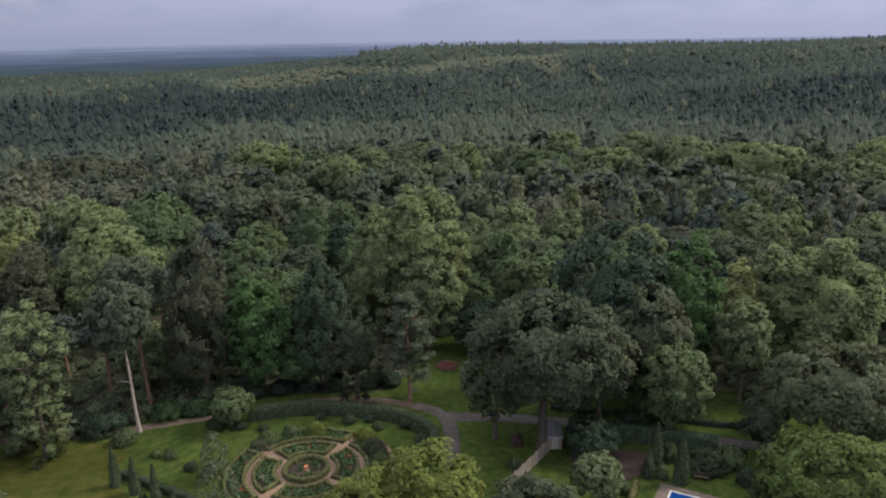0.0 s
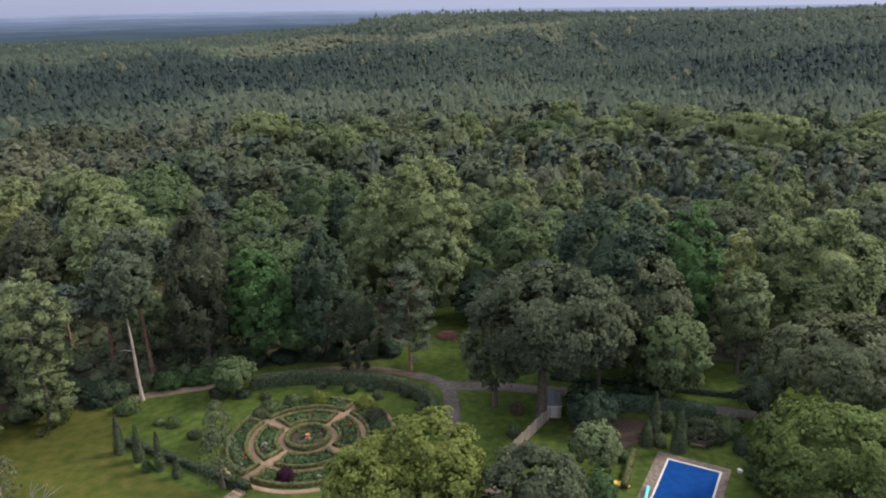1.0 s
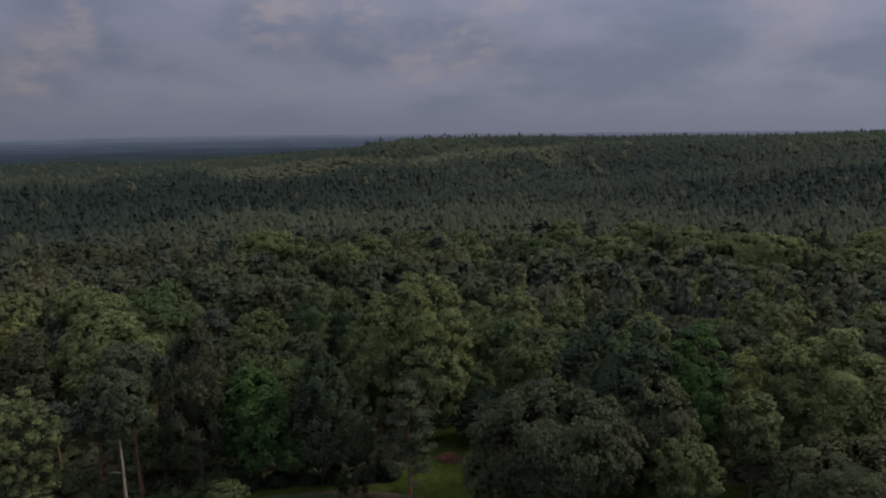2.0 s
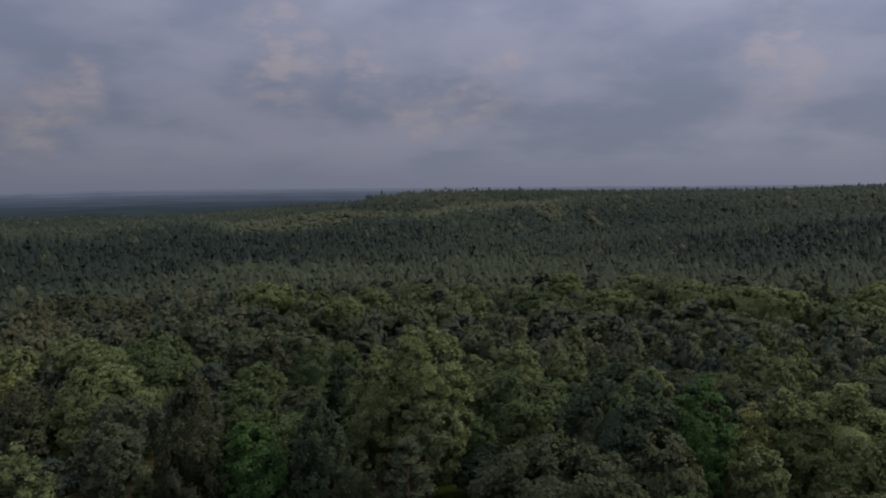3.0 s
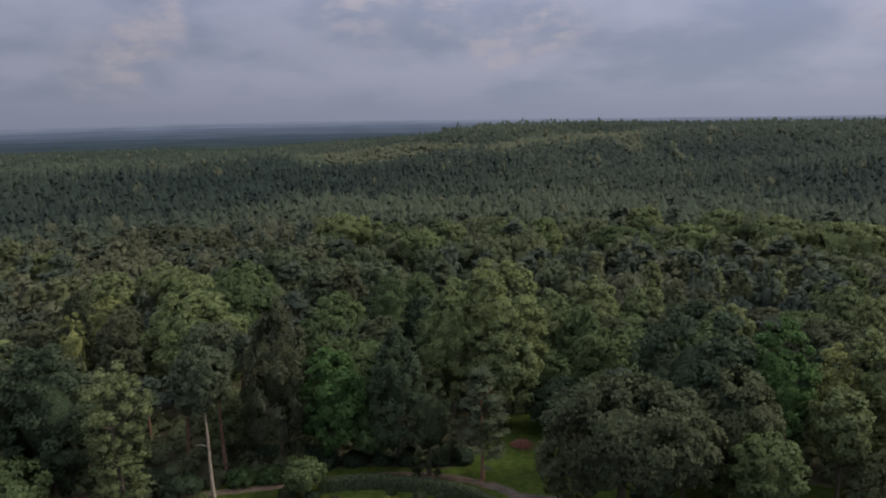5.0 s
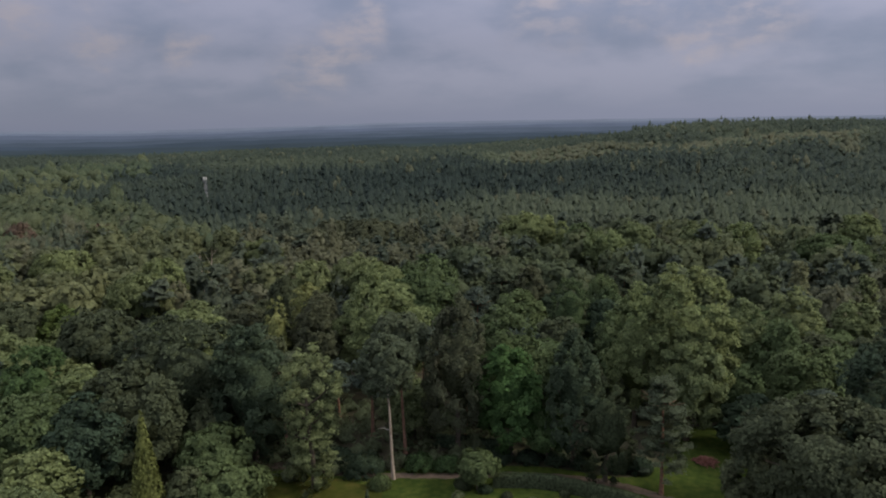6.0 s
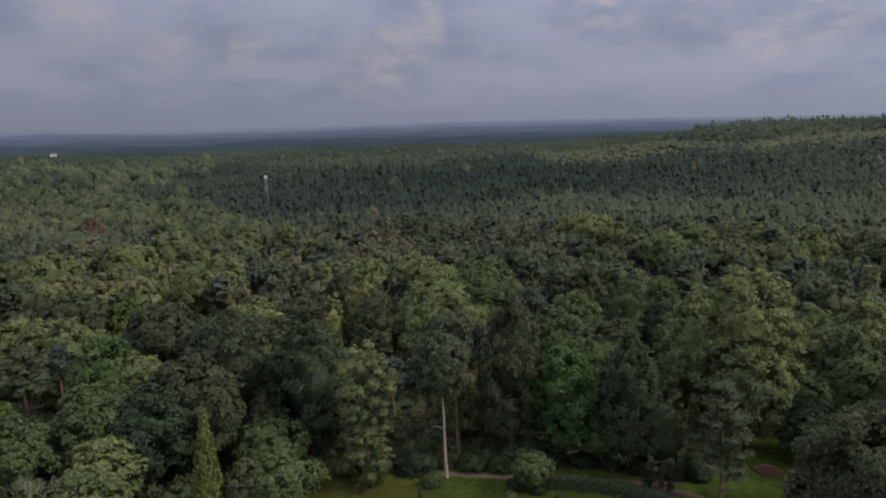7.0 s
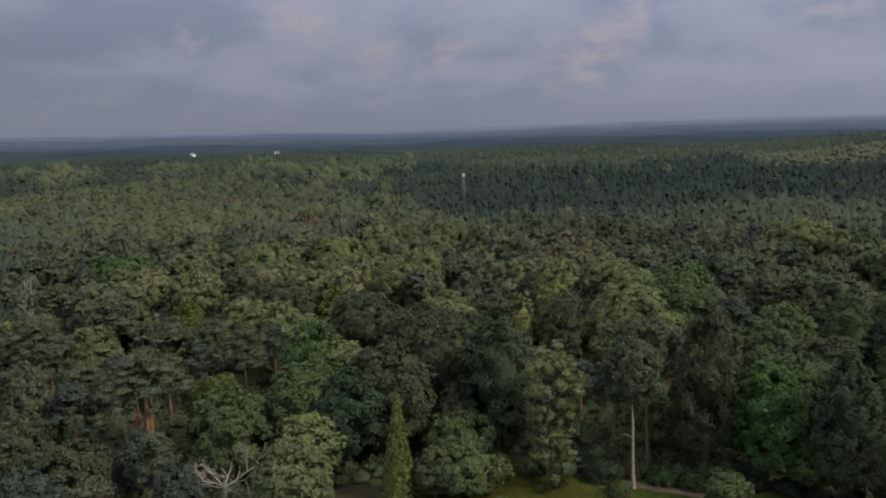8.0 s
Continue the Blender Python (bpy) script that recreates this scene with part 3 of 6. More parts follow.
def stand(kind, tone, x, y, h, r, label, lean=(0, 0), level=0, name="tree", category="tree", group="", stem=None, turn=None, z=0.0, fine=36):
    """One tree as a thing: an Empty at its foot, trunk and crown under it."""
    STANDING.append((x, y, r))
    COUNTS[kind] = COUNTS.get(kind, 0) + 1
    if level:
        trunk_me, crown_me = pattern(kind, level, COUNTS[kind] % (5 if kind == "round" else 3))
    else:
        trunk_me, _ = pattern(kind, 1, COUNTS[kind] % 3)
    root = tagged(new(name), label, category, group)
    root.empty_display_size = 0.3
    s = Matrix.Diagonal((r / 4.5, r / 4.5, h / 16.0, 1))
    shear = Matrix.Identity(4)
    shear[0][2], shear[1][2] = lean[0] / h, lean[1] / h
    root.matrix_world = pose(x, y, z, 0, 0, COUNTS[kind] * 137.5 % 360 if turn is None else turn) @ s if lean == (0, 0) else Matrix.Translation((x, y, z)) @ shear @ s
    if not level:
        v, f, nor = own_crown(kind, h, r, 50 + len(STANDING), fine)
        crown_me = mesh_np("crown", v / (r / 4.5, r / 4.5, h / 16.0), f, LEAF[tone], nor=nor * (r / 4.5, r / 4.5, h / 16.0))
    if stem is None:
        stem = pine_bark if kind in ("pine", "layered", "cloud") else bark
    for nm, me, mat in (("trunk", trunk_me, stem), ("crown", crown_me, LEAF[tone])):
        ob = new(nm, me)
        ob.parent = root
        ob.material_slots[0].link = "OBJECT"
        ob.material_slots[0].material = mat
    return root


# ---- the ground and its far rim ----
def smooth(a, b, v):
    t = np.clip((v - a) / (b - a), 0, 1)
    return t * t * (3 - 2 * t)


def rise(x, y):
    """Height of the land: level round the garden, a long wooded hill ahead and to the right."""
    x, y = np.asarray(x, float), np.asarray(y, float)
    d, az = np.hypot(x, y), np.degrees(np.arctan2(-x, y))
    hill = 31 * smooth(380, 1050, d) * smooth(23, -8, az) * smooth(2600, 1500, d)
    knoll = 9 * np.exp(-(((d - 760) / 170) ** 2) - (((az - 1.5) / 7) ** 2))
    dip = -10 * np.exp(-(((d - 620) / 170) ** 2) - (((az + 16) / 9) ** 2))
    roll = (np.sin(x / 97 + 1.3) * np.sin(y / 131 + 0.4) * 3 + np.sin(x / 51) * np.cos(y / 63) * 1.2) * smooth(260, 480, d)
    swell = 5.5 * np.sin(d / 47 + az / 7 + 1.4 * np.sin(az / 9)) * smooth(400, 520, d) * smooth(1080, 940, d)
    return hill + knoll + dip + roll + swell


rings = np.r_[np.linspace(0, 300, 13)[1:], np.geomspace(330, 6000, 50)]
spokes = np.linspace(0, 2 * np.pi, 181)[:-1]
gx, gy = np.outer(rings, np.sin(spokes)), np.outer(rings, np.cos(spokes))
gv = np.concatenate([[(0, 0, 0)], np.stack([gx.ravel(), gy.ravel(), rise(gx, gy).ravel()], 1)])
gf = [(0, 1 + (k + 1) % 180, 1 + k) for k in range(180)]
for i in range(len(rings) - 1):
    for k in range(180):
        a, b = 1 + i * 180 + k, 1 + i * 180 + (k + 1) % 180
        gf += [(a, b, b + 180), (a, b + 180, a + 180)]
tagged(new("ground", mesh_np("ground", gv, gf, forest_floor, smooth=True)), "dark leaf-strewn woodland floor under the trees", "ground", kind="structure")


def far_ridge(name, label, d, rise_deg, colour, glow, seed, rough=0.03):
    """A long low swell of hazy country on the horizon, its haze painted as colour and glow; rise_deg: its height over
    the eye's level, by bearing.
    """
    rng = np.random.default_rng(seed)
    n = 420
    deg = np.linspace(-62, 108, n)
    az, q = np.radians(deg), np.linspace(0, 1, n)
    lift_ = rise_deg(deg) + sum(rng.normal(0, rough / k ** 0.5) * np.sin(q * 37 * k + rng.uniform(0, 6)) for k in (0.6, 1.3, 2.9, 6.1)) + rng.normal(0, rough * 0.3, n)
    top = 50 + d * np.tan(np.radians(lift_))
    rows = [(d - 220, top - 30), (d, top), (d + 120, top - 3), (d + 240, top - 40)]
    v = np.concatenate([np.stack([-np.sin(az) * r, np.cos(az) * r, h], 1) for r, h in rows])
    f = []
    for i in range(3):
        for k in range(n - 1):
            a = i * n + k
            f += [(a, a + n, a + n + 1), (a, a + n + 1, a + 1)]
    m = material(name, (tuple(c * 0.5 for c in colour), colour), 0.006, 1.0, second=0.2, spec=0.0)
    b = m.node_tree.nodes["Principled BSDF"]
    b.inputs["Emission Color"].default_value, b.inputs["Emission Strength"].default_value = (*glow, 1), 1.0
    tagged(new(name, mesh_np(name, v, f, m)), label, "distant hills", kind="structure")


def skyline(deg):
    """Height of the farthest hills over the eye's level, in degrees: low where the plain lies open."""
    return np.interp(deg, [-60, -20, 0, 14, 25, 35, 43, 52, 70, 108], [0.06, 0.06, 0.18, 0.26, 0.22, 0.02, -0.04, 0.12, 0.16, 0.1])


def below(x, sag=0.0):
    return lambda deg: skyline(deg) - x - sag * smooth(30, 60, deg)


# haze is painted by emission: each farther ridge glows paler and bluer
far_ridge("backdrop_near", "dark blue-green distant woods with painted haze", 1450, below(1.55), (0.03, 0.04, 0.04), (0.020, 0.031, 0.034), 1)
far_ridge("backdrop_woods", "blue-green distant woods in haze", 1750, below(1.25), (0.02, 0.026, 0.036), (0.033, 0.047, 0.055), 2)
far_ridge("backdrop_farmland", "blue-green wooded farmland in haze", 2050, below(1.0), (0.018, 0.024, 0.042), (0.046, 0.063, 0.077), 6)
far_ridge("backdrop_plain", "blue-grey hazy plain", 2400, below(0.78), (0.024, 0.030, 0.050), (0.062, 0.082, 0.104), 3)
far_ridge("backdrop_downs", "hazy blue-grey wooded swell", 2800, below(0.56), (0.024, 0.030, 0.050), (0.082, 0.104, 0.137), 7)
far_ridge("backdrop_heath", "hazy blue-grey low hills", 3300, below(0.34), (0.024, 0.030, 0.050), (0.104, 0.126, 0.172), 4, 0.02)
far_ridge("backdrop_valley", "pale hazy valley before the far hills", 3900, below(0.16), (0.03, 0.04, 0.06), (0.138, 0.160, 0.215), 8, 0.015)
far_ridge("backdrop_hills", "very pale lilac-grey far hills with painted haze", 4500, below(0.0), (0.04, 0.05, 0.06), (0.172, 0.193, 0.262), 5, 0.012)

# ---- the wood beyond, too many trees to count ----
EDGE = ((-90, 104), (-3, 104), (-1, 124), (9, 122), (11, 106), (22, 104), (27, 102), (35, 101), (40, 101), (52, 98), (58, 86), (130, 80))


def edge_of(az):
    return np.interp(az, [e[0] for e in EDGE], [e[1] for e in EDGE])


def far_conifer(rng, level):
    """A far pine: ragged whorls of boughs, one above the other, up to a blunt point."""
    whorls, points = (4, 4) if level == 1 else (2, 4)
    parts = []
    for i in range(whorls):
        t = i / (whorls - 1)
        z, w = 8.2 + 4.4 * t, 4.5 * (1 - 0.55 * t) * rng.uniform(0.85, 1.15)
        off = rng.normal(0, 0.45, 2)
        k = np.arange(2 * points)
        a = np.pi * k / points + rng.normal(0, 0.2, 2 * points) + i
        q = w * np.where(k % 2, rng.uniform(0.62, 0.85, 2 * points), rng.uniform(0.9, 1.2, 2 * points))
        drop = np.where(k % 2, -0.7, -1.5) - 2.6 * (1 - t) + rng.normal(0, 0.4, 2 * points)
        ring = np.stack([off[0] + q * np.cos(a), off[1] + q * np.sin(a), z + drop], 1)
        v = np.vstack([(off[0], off[1], z + rng.uniform(1.2, 2.6)), ring])
        nor = np.vstack([(0, 0, 1), np.stack([np.cos(a), np.sin(a), np.where(k % 2, 1.7, 1.2)], 1)]) + rng.normal(0, 0.14, (2 * points + 1, 3))
        parts.append((v, np.array([(0, 1 + j, 1 + (j + 1) % (2 * points)) for j in k]), unit(nor)))
    return joined(parts)


def far_broadleaf(rng, level, kind):
    """A far broadleaf crown: a few lobes heaped into a dome, with sprays standing out of them."""
    slim = kind in ("tall", "egg")
    m = 6 if level == 1 else 3
    d = shell(rng, m, -0.1)
    c = d * ((2.2, 2.2, 3.4) if slim else (2.7, 2.7, 2.4)) * rng.uniform(0.8, 1.15, (m, 1)) + (0, 0, 10.2)
    parts = []
    for q in c:
        w = rng.uniform(1.7, 2.6) * (0.85 if slim else 1.0) * (1.0 if level == 1 else 1.3)
        at = q + OCT_V * w * (1, 1, 1.1) * rng.uniform(0.8, 1.15, (6, 1))
        at[5, 2] = 4.0
        parts.append((at, OCT_F, unit(0.6 * OCT_V + 0.6 * unit(at - (0, 0, 6.5)) + (0, 0, 0.55))))
    if level == 1:
        k = rng.integers(0, m, 20)
        out = unit(rng.normal(size=(20, 3)) + 0.8 * d[k] + (0, 0, 0.5))
        parts.append(sprays(rng, c[k] + out * 2.2, unit(out + (0, 0, 0.5)), 1.5, False, 0.3))
    return joined(parts)


def wood_tree(kind, rng, level):
    """A light pattern tree for the joined woods, the upper crown alone."""
    if level:
        return far_conifer(rng, level) if kind in ("pine", "cone") else far_broadleaf(rng, level, kind)
    n, count, size = 14, 10, 1.1
    if kind == "dome":
        v, f, nor = billows("dome", rng, 17.0, 6.0, 380, False, True)
        return v / (6.0 / 4.5, 6.0 / 4.5, 17.0 / 16), f, nor
    if kind in ("tall", "round"):
        v, f, nor = billows(kind, rng, 15.0, 4.0, 140, False, True)
        return v / (4.0 / 4.5, 4.0 / 4.5, 15.0 / 16), f, nor
    if kind == "cone":
        return conifer_cone(rng, 13, 7, 1.5, False)
    c, r, middle, squash = crown_shape(kind, rng, int(n * 1.6))
    top = np.argsort(-c[:, 2])[:n]
    return clumps(rng, c[top], r[top] * 1.15, middle, count, size, squash, False, 0.95, 0.45, 1.2)


def spread(spacing, near, far, seed):
    """Jittered places between two distances from the garden, over the half of the land that lies ahead."""
    rng = np.random.default_rng(seed)
    n = int(far / spacing / 0.87) + 2
    i, j = np.meshgrid(np.arange(-n, n), np.arange(-n, n))
    x = (i + 0.5 * (j % 2)) * spacing + rng.uniform(-0.42, 0.42, i.shape) * spacing
    y = j * spacing * 0.87 + rng.uniform(-0.42, 0.42, i.shape) * spacing
    x, y = x.ravel(), y.ravel()
    d, az = np.hypot(x, y), np.degrees(np.arctan2(-x, y))
    keep = (d > np.maximum(near, edge_of(az))) & (d < far) & (az > -36) & (az < 76)
    return x[keep], y[keep], d[keep], az[keep], rng


def waver(d, az):
    """Distance with the crooked edges of forest compartments in it."""
    return d * (1 + 0.045 * np.sin(az / 4.3 + 0.6) + 0.03 * np.sin(az / 1.9 + 1.0) + 0.015 * np.sin(az / 0.8))


def species(x, y, d, az, rng):
    """What grows where: broadleaf belts near the garden, pine beyond, birch in patches. 0 broadleaf, 1 pine, 2 birch."""
    patch = np.sin(x / 23 + 2) + np.sin(y / 19 + x / 41) + rng.normal(0, 0.55, len(x))
    e, dice = waver(d, az), rng.random(len(x))
    kind = np.where(patch > 0.1, 0, 1)
    # ahead: sweet chestnuts in a belt, young birch before them on one side, then pine
    kind = np.where((d > 205) & (d < 275) & (az < 16), np.where(dice < 0.85, 0, 1), kind)
    kind = np.where((d > 150) & (d < 210) & (az < -6), np.where(patch > -1.3, 2, 1), kind)
    kind = np.where((e > 275) & (az < 42), np.where(dice < 0.02, 2, 1), kind)
    # a brownish birch wood beside a dark pine wood
    kind = np.where((e > 195) & (e < 275) & (az > 16) & (az < 36), np.where(dice < 0.75, 2, 1), kind)
    # open mixed wood, mostly broadleaf, with pines on the outer side
    open_ = ((az > 36) & (d > 115) & (e < 560)) | ((az > 21) & (d > 108) & (d < 190))
    kind = np.where(open_, np.where(patch > -0.75, 0, np.where(dice < 0.5, 2, 1)), kind)
    kind = np.where((az > 53) & (d < 420), np.where(patch > 0.35, 0, 1), kind)
    kind = np.where((az > 36) & (az < 49) & (e > 300 + 14 * np.maximum(0, az - 39)) & (e < 640), 1, kind)
    kind = np.where((az > 42) & (e > 560), np.where((az + 10 * patch < 58) & (e + 60 * patch < 860) & (dice < 0.6), 0, 1), kind)
    # pale young wood on the knoll, scrub on the farthest slopes
    kind = np.where((e > 690) & (e < 850) & (az > -9) & (az < 15) & (dice < 0.7), 2, kind)
    return kind


def stands(d, az):
    """Compartments of older, darker and younger, paler wood on the far land: tone and height. The farthest tones are
    also raised to stand for haze.
    """
    e = waver(d, az)
    ahead = (np.interp(e, [320, 395, 425, 540, 560, 590, 610, 670, 695, 840, 870, 1300], [0.58, 0.52, 0.06, 0.02, 0.30, 0.26, 0.04, 0.10, 0.95, 0.90, 0.34, 0.26]),
             np.interp(e, [320, 395, 425, 540, 560, 670, 695, 840, 870, 1300], [0.98, 0.98, 1.15, 1.12, 1.0, 1.1, 0.65, 0.7, 1.1, 1.05]))
    right = (np.interp(e, [320, 400, 430, 560, 620, 720, 900, 1300], [0.56, 0.50, 0.10, 0.06, 0.34, 0.16, 0.30, 0.18]), np.interp(e, [320, 420, 460, 1300], [0.95, 0.95, 1.12, 1.0]))
    left = (np.interp(e, [300, 335, 360, 700, 740, 880, 960, 1300], [0.48, 0.42, 0.07, 0.12, 0.38, 0.36, 0.26, 0.24]), np.interp(e, [300, 340, 370, 700, 740, 1300], [0.95, 0.95, 1.2, 1.12, 0.95, 1.0]))
    open_ = (np.interp(e, [300, 545, 575, 860, 900, 1300], [0.62, 0.55, 0.12, 0.20, 0.22, 0.22]), np.interp(e, [300, 545, 575, 1300], [0.95, 0.92, 1.12, 1.0]))
    r_, l_, o_ = smooth(-7, -11, az), smooth(15, 20, az), smooth(47, 52, az)
    return tuple((right[i] * r_ + ahead[i] * (1 - r_)) * (1 - l_) + (left[i] * (1 - o_) + open_[i] * o_) * l_ for i in (0, 1))


def plant_wood(x, y, kind, rng, level, shrink, names):
    """Joins pattern trees into one mesh for each kind of wood."""
    shapes = {0: ("dome", "dome", "dome", "dome") if level == 0 else ("round", "round", "tall", "egg"), 1: ("pine", "pine", "cone", "tall") if level == 0 else ("pine", "pine", "cone", "pine"), 2: ("tall", "round", "tall", "tall"), 3: ("tall", "egg", "cone", "tall")}
    wide = np.full(len(x), 0.0)
    if level == 0:
        # the big domed trees keep their distance; lower growth fills the gaps between them
        kind = kind.copy()
        taken = np.array([q for q in STANDING if math.hypot(q[0], q[1]) > 155]).reshape(-1, 3)
        clear = np.array([(np.hypot(taken[:, 0] - a, taken[:, 1] - b) / (taken[:, 2] + 2.0)).min() > 0.75 for a, b in zip(x, y)])
        x, y, kind, wide = x[clear], y[clear], kind[clear], wide[clear]
        for i in rng.permutation(np.where(kind == 0)[0]):
            r_ = rng.uniform(4.4, 7.6)
            if not len(taken) or (np.hypot(taken[:, 0] - x[i], taken[:, 1] - y[i]) / (taken[:, 2] + r_)).min() > 0.72:
                taken = np.vstack([taken, (x[i], y[i], r_)])
                wide[i] = r_
            else:
                kind[i] = 3
    for k, mat in ((0, "broad"), (1, "pine"), (2, "birch"), (3, "broad")):
        vs, fs, ts, ns, n = [], [], [], [], 0
        made = [wood_tree(s, np.random.default_rng(900 + 10 * k + q + 50 * level), level) for q, s in enumerate(shapes[k] * 2)]
        chosen = np.where(kind == k)[0]
        for q, (pv, pf, pn) in enumerate(made):
            own = chosen[q::len(made)]
            if not len(own):
                continue
            m = len(own)
            h = (rng.normal({0: 15.2, 1: 15.0, 2: 13.6, 3: 9.0}[k], 2.3, m)).clip(6, 23)
            r = rng.normal({0: 5.9, 1: 4.3, 2: 3.7, 3: 3.4}[k], 1.0, m).clip(2.4, 7.0) * shrink
            r = np.where(wide[own] > 0, wide[own], r)
            far_, side = np.hypot(x[own], y[own]), np.degrees(np.arctan2(-x[own], y[own]))
            belt, high = stands(far_, side)
            if level:
                h = h * high * np.where((side > 0.5) & (side < 6) & (far_ > 1130), rng.uniform(1.0, 1.7, m), 1.0)
            a = rng.uniform(0, 6.283, m)
            ca, sa = np.cos(a)[:, None], np.sin(a)[:, None]
            px, py, pz = pv[:, 0], pv[:, 1], pv[:, 2]
            s = (r / 4.5)[:, None]
            v = np.stack([(px * ca - py * sa) * s + x[own][:, None], (px * sa + py * ca) * s + y[own][:, None],
                          pz * (h / 16)[:, None] + rise(x[own], y[own])[:, None]], -1)
            vs.append(v.reshape(-1, 3))
            ns.append(np.stack([pn[:, 0] * ca - pn[:, 1] * sa, pn[:, 0] * sa + pn[:, 1] * ca, np.broadcast_to(pn[:, 2], (m, len(pn)))], -1).reshape(-1, 3))
            fs.append((pf[None] + (np.arange(m) * len(pv))[:, None, None]).reshape(-1, 3) + n)
            stand_ = 0.5 + 0.3 * np.sin(x[own] / 61 + 1.0 + np.sin(y[own] / 47)) + 0.2 * np.sin(y[own] / 33 + x[own] / 90)
            if level:
                tone = (0.15 if k == 1 else 0.36) * rng.beta(1.3, 1.7, m) + (1.05 if k == 1 else 0.16) * belt + 0.40 * (stand_ - 0.5)
            else:
                # paler towards the left: sunlight through a cloud gap put into the tone
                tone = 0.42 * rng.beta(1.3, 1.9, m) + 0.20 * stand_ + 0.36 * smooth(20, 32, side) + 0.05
                tone = np.where((k == 1) & (far_ > 265), 0.35 * tone + 1.0 * belt - 0.05, tone)
            tone = np.clip(tone, 0, 1)
            ts.append(np.repeat(tone, len(pv)))
            n += m * len(pv)
        if vs:
            # pines of the far levels take the colour with haze painted in
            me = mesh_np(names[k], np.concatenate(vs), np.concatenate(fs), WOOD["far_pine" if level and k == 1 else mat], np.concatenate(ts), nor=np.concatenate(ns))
            tagged(new(names[k], me), {0: "dense rounded olive-green crowns of a broadleaf wood", 1: "dark blue-green crowns of a pine wood",
                                       2: "pale feathery olive crowns of a birch wood", 3: "dark lower growth between the big trees"}[k], "woodland", kind="stuff")


# ---- trees of the garden and the wood's edge ----
stand("ivy", "pale_olive", -51.1, 84.3, 21.3, 5.6, "pale olive-green ivy-clad oak at the edge of the lawn")
scots_pine = stand("cloud", "pine_green", -41.6, 90.1, 21.0, 4.0, "tall Scots pine with a bare pale trunk on the lawn", stem=pale_bark, lean=(-1.9, 0.4))
stand("cloud", "pine_green", -43.3, 98.5, 22.6, 4.3, "tall Scots pine with a bare reddish trunk beside the path", lean=(-1.6, 0.2))
for nm, line_, wide_ in (("dead_branch", [(0, 0, 5.6), (-1.0, -0.4, 5.9), (-1.9, -0.5, 5.8)], (0.07, 0.05, 0.02)), ("dead_fork", [(0, 0, 9.2), (-0.35, -0.5, 10.2), (-0.75, -0.7, 11.6)], (0.15, 0.11, 0.03)),
                         ("dead_fork", [(0, 0, 9.4), (0.2, -0.5, 10.2), (0.1, -0.8, 10.9)], (0.10, 0.07, 0.03))):
    ob = new(nm, mesh_np(nm, *tube(line_, wide_, 6), dead_wood, smooth=True))
    ob.parent = scots_pine
stand("droop", "brown_green", -35.4, 100.5, 26.0, 5.4, "tall drooping brownish green tree at the wood's edge")
stand("round", "mid_green", -31.1, 112.8, 20.0, 6.2, "rounded mid-green tree behind a bright green one")
stand("round", "lime_green", -27.6, 101.9, 18.0, 5.2, "bright green rounded maple at the wood's edge")
stand("tall", "dark_green", -18.0, 101.9, 21.1, 4.7, "dark green narrow broadleaf tree in the wood's edge")
stand("low", "bright_green", -21.9, 102.1, 7.8, 3.7, "low spreading light green tree beside dark trunks")
stand("egg", "yew_green", -12.9, 98.8, 15.1, 4.5, "dense egg-shaped dark green yew beside the lawn")
stand("layered", "pine_green", -5.2, 97.6, 17.1, 4.7, "layered blue-green pine standing beside the path fork")
stand("oak", "grey_green", 12.3, 84.3, 20.5, 9.1, "broad grey-green oak spreading over the drive", fine=60)
stand("oak", "grey_green", 20.1, 87.2, 15.7, 4.8, "grey-green side crown of an oak over the drive")
stand("oak", "grey_green", 6.4, 86.9, 13.2, 4.6, "low grey-green oak beside the drive and lawn")
stand("round", "mid_green", 29.0, 86.5, 13.3, 4.8, "fresh green tree with a lit shoulder beside the garden")
stand("dome", "pale_olive", 41.5, 95.0, 14.8, 3.9, "slim pale olive tree standing on the sunlit lawn")
stand("oak", "grey_green", 28.4, 94.0, 18.0, 5.8, "grey-green oak behind the garden hedge")
stand("round", "chestnut", 57.1, 102.3, 20.2, 7.7, "large sweet chestnut with cream-yellow flowering crown")
stand("round", "chestnut", 50.5, 103.4, 19.6, 4.6, "sweet chestnut with a yellowish lit crown top")
stand("round", "cream_green", 44.3, 104.4, 18.9, 3.4, "small sweet chestnut with cream-yellow top")
stand("round", "dark_green", 25.2, 100.2, 25.2, 8.8, "very dark green broad oak standing in the wood")
stand("round", "lime_green", 34.8, 99.4, 23.1, 4.8, "vivid green maple glowing beside a dark oak")
stand("round", "chestnut", -3.5, 121.2, 26.2, 7.6, "large domed sweet chestnut with lit olive crown")
stand("round", "chestnut", -11.0, 119.0, 24.2, 5.2, "sweet chestnut with brownish flowering crown")
stand("round", "pale_olive", -2.8, 116.7, 18.0, 6.0, "rounded olive-green tree at the clearing's edge")
stand("egg", "mid_green", -27.6, 150.0, 19.0, 5.5, "conical mid-green broadleaf tree rising over the wood")
stand("round", "pale_olive", 6.0, 138.1, 18.0, 4.4, "olive broadleaf tree with lit top in the wood")
stand("round", "pale_olive", 15.4, 148.7, 18.0, 5.4, "olive broadleaf tree with lit top in the wood")
stand("round", "mid_green", 13.6, 118.4, 17.0, 5.4, "mid-green broadleaf tree at the clearing's edge")
stand("round", "chestnut", -58.5, 122.6, 21.0, 9.4, "broad sweet chestnut with lit lumpy crown")
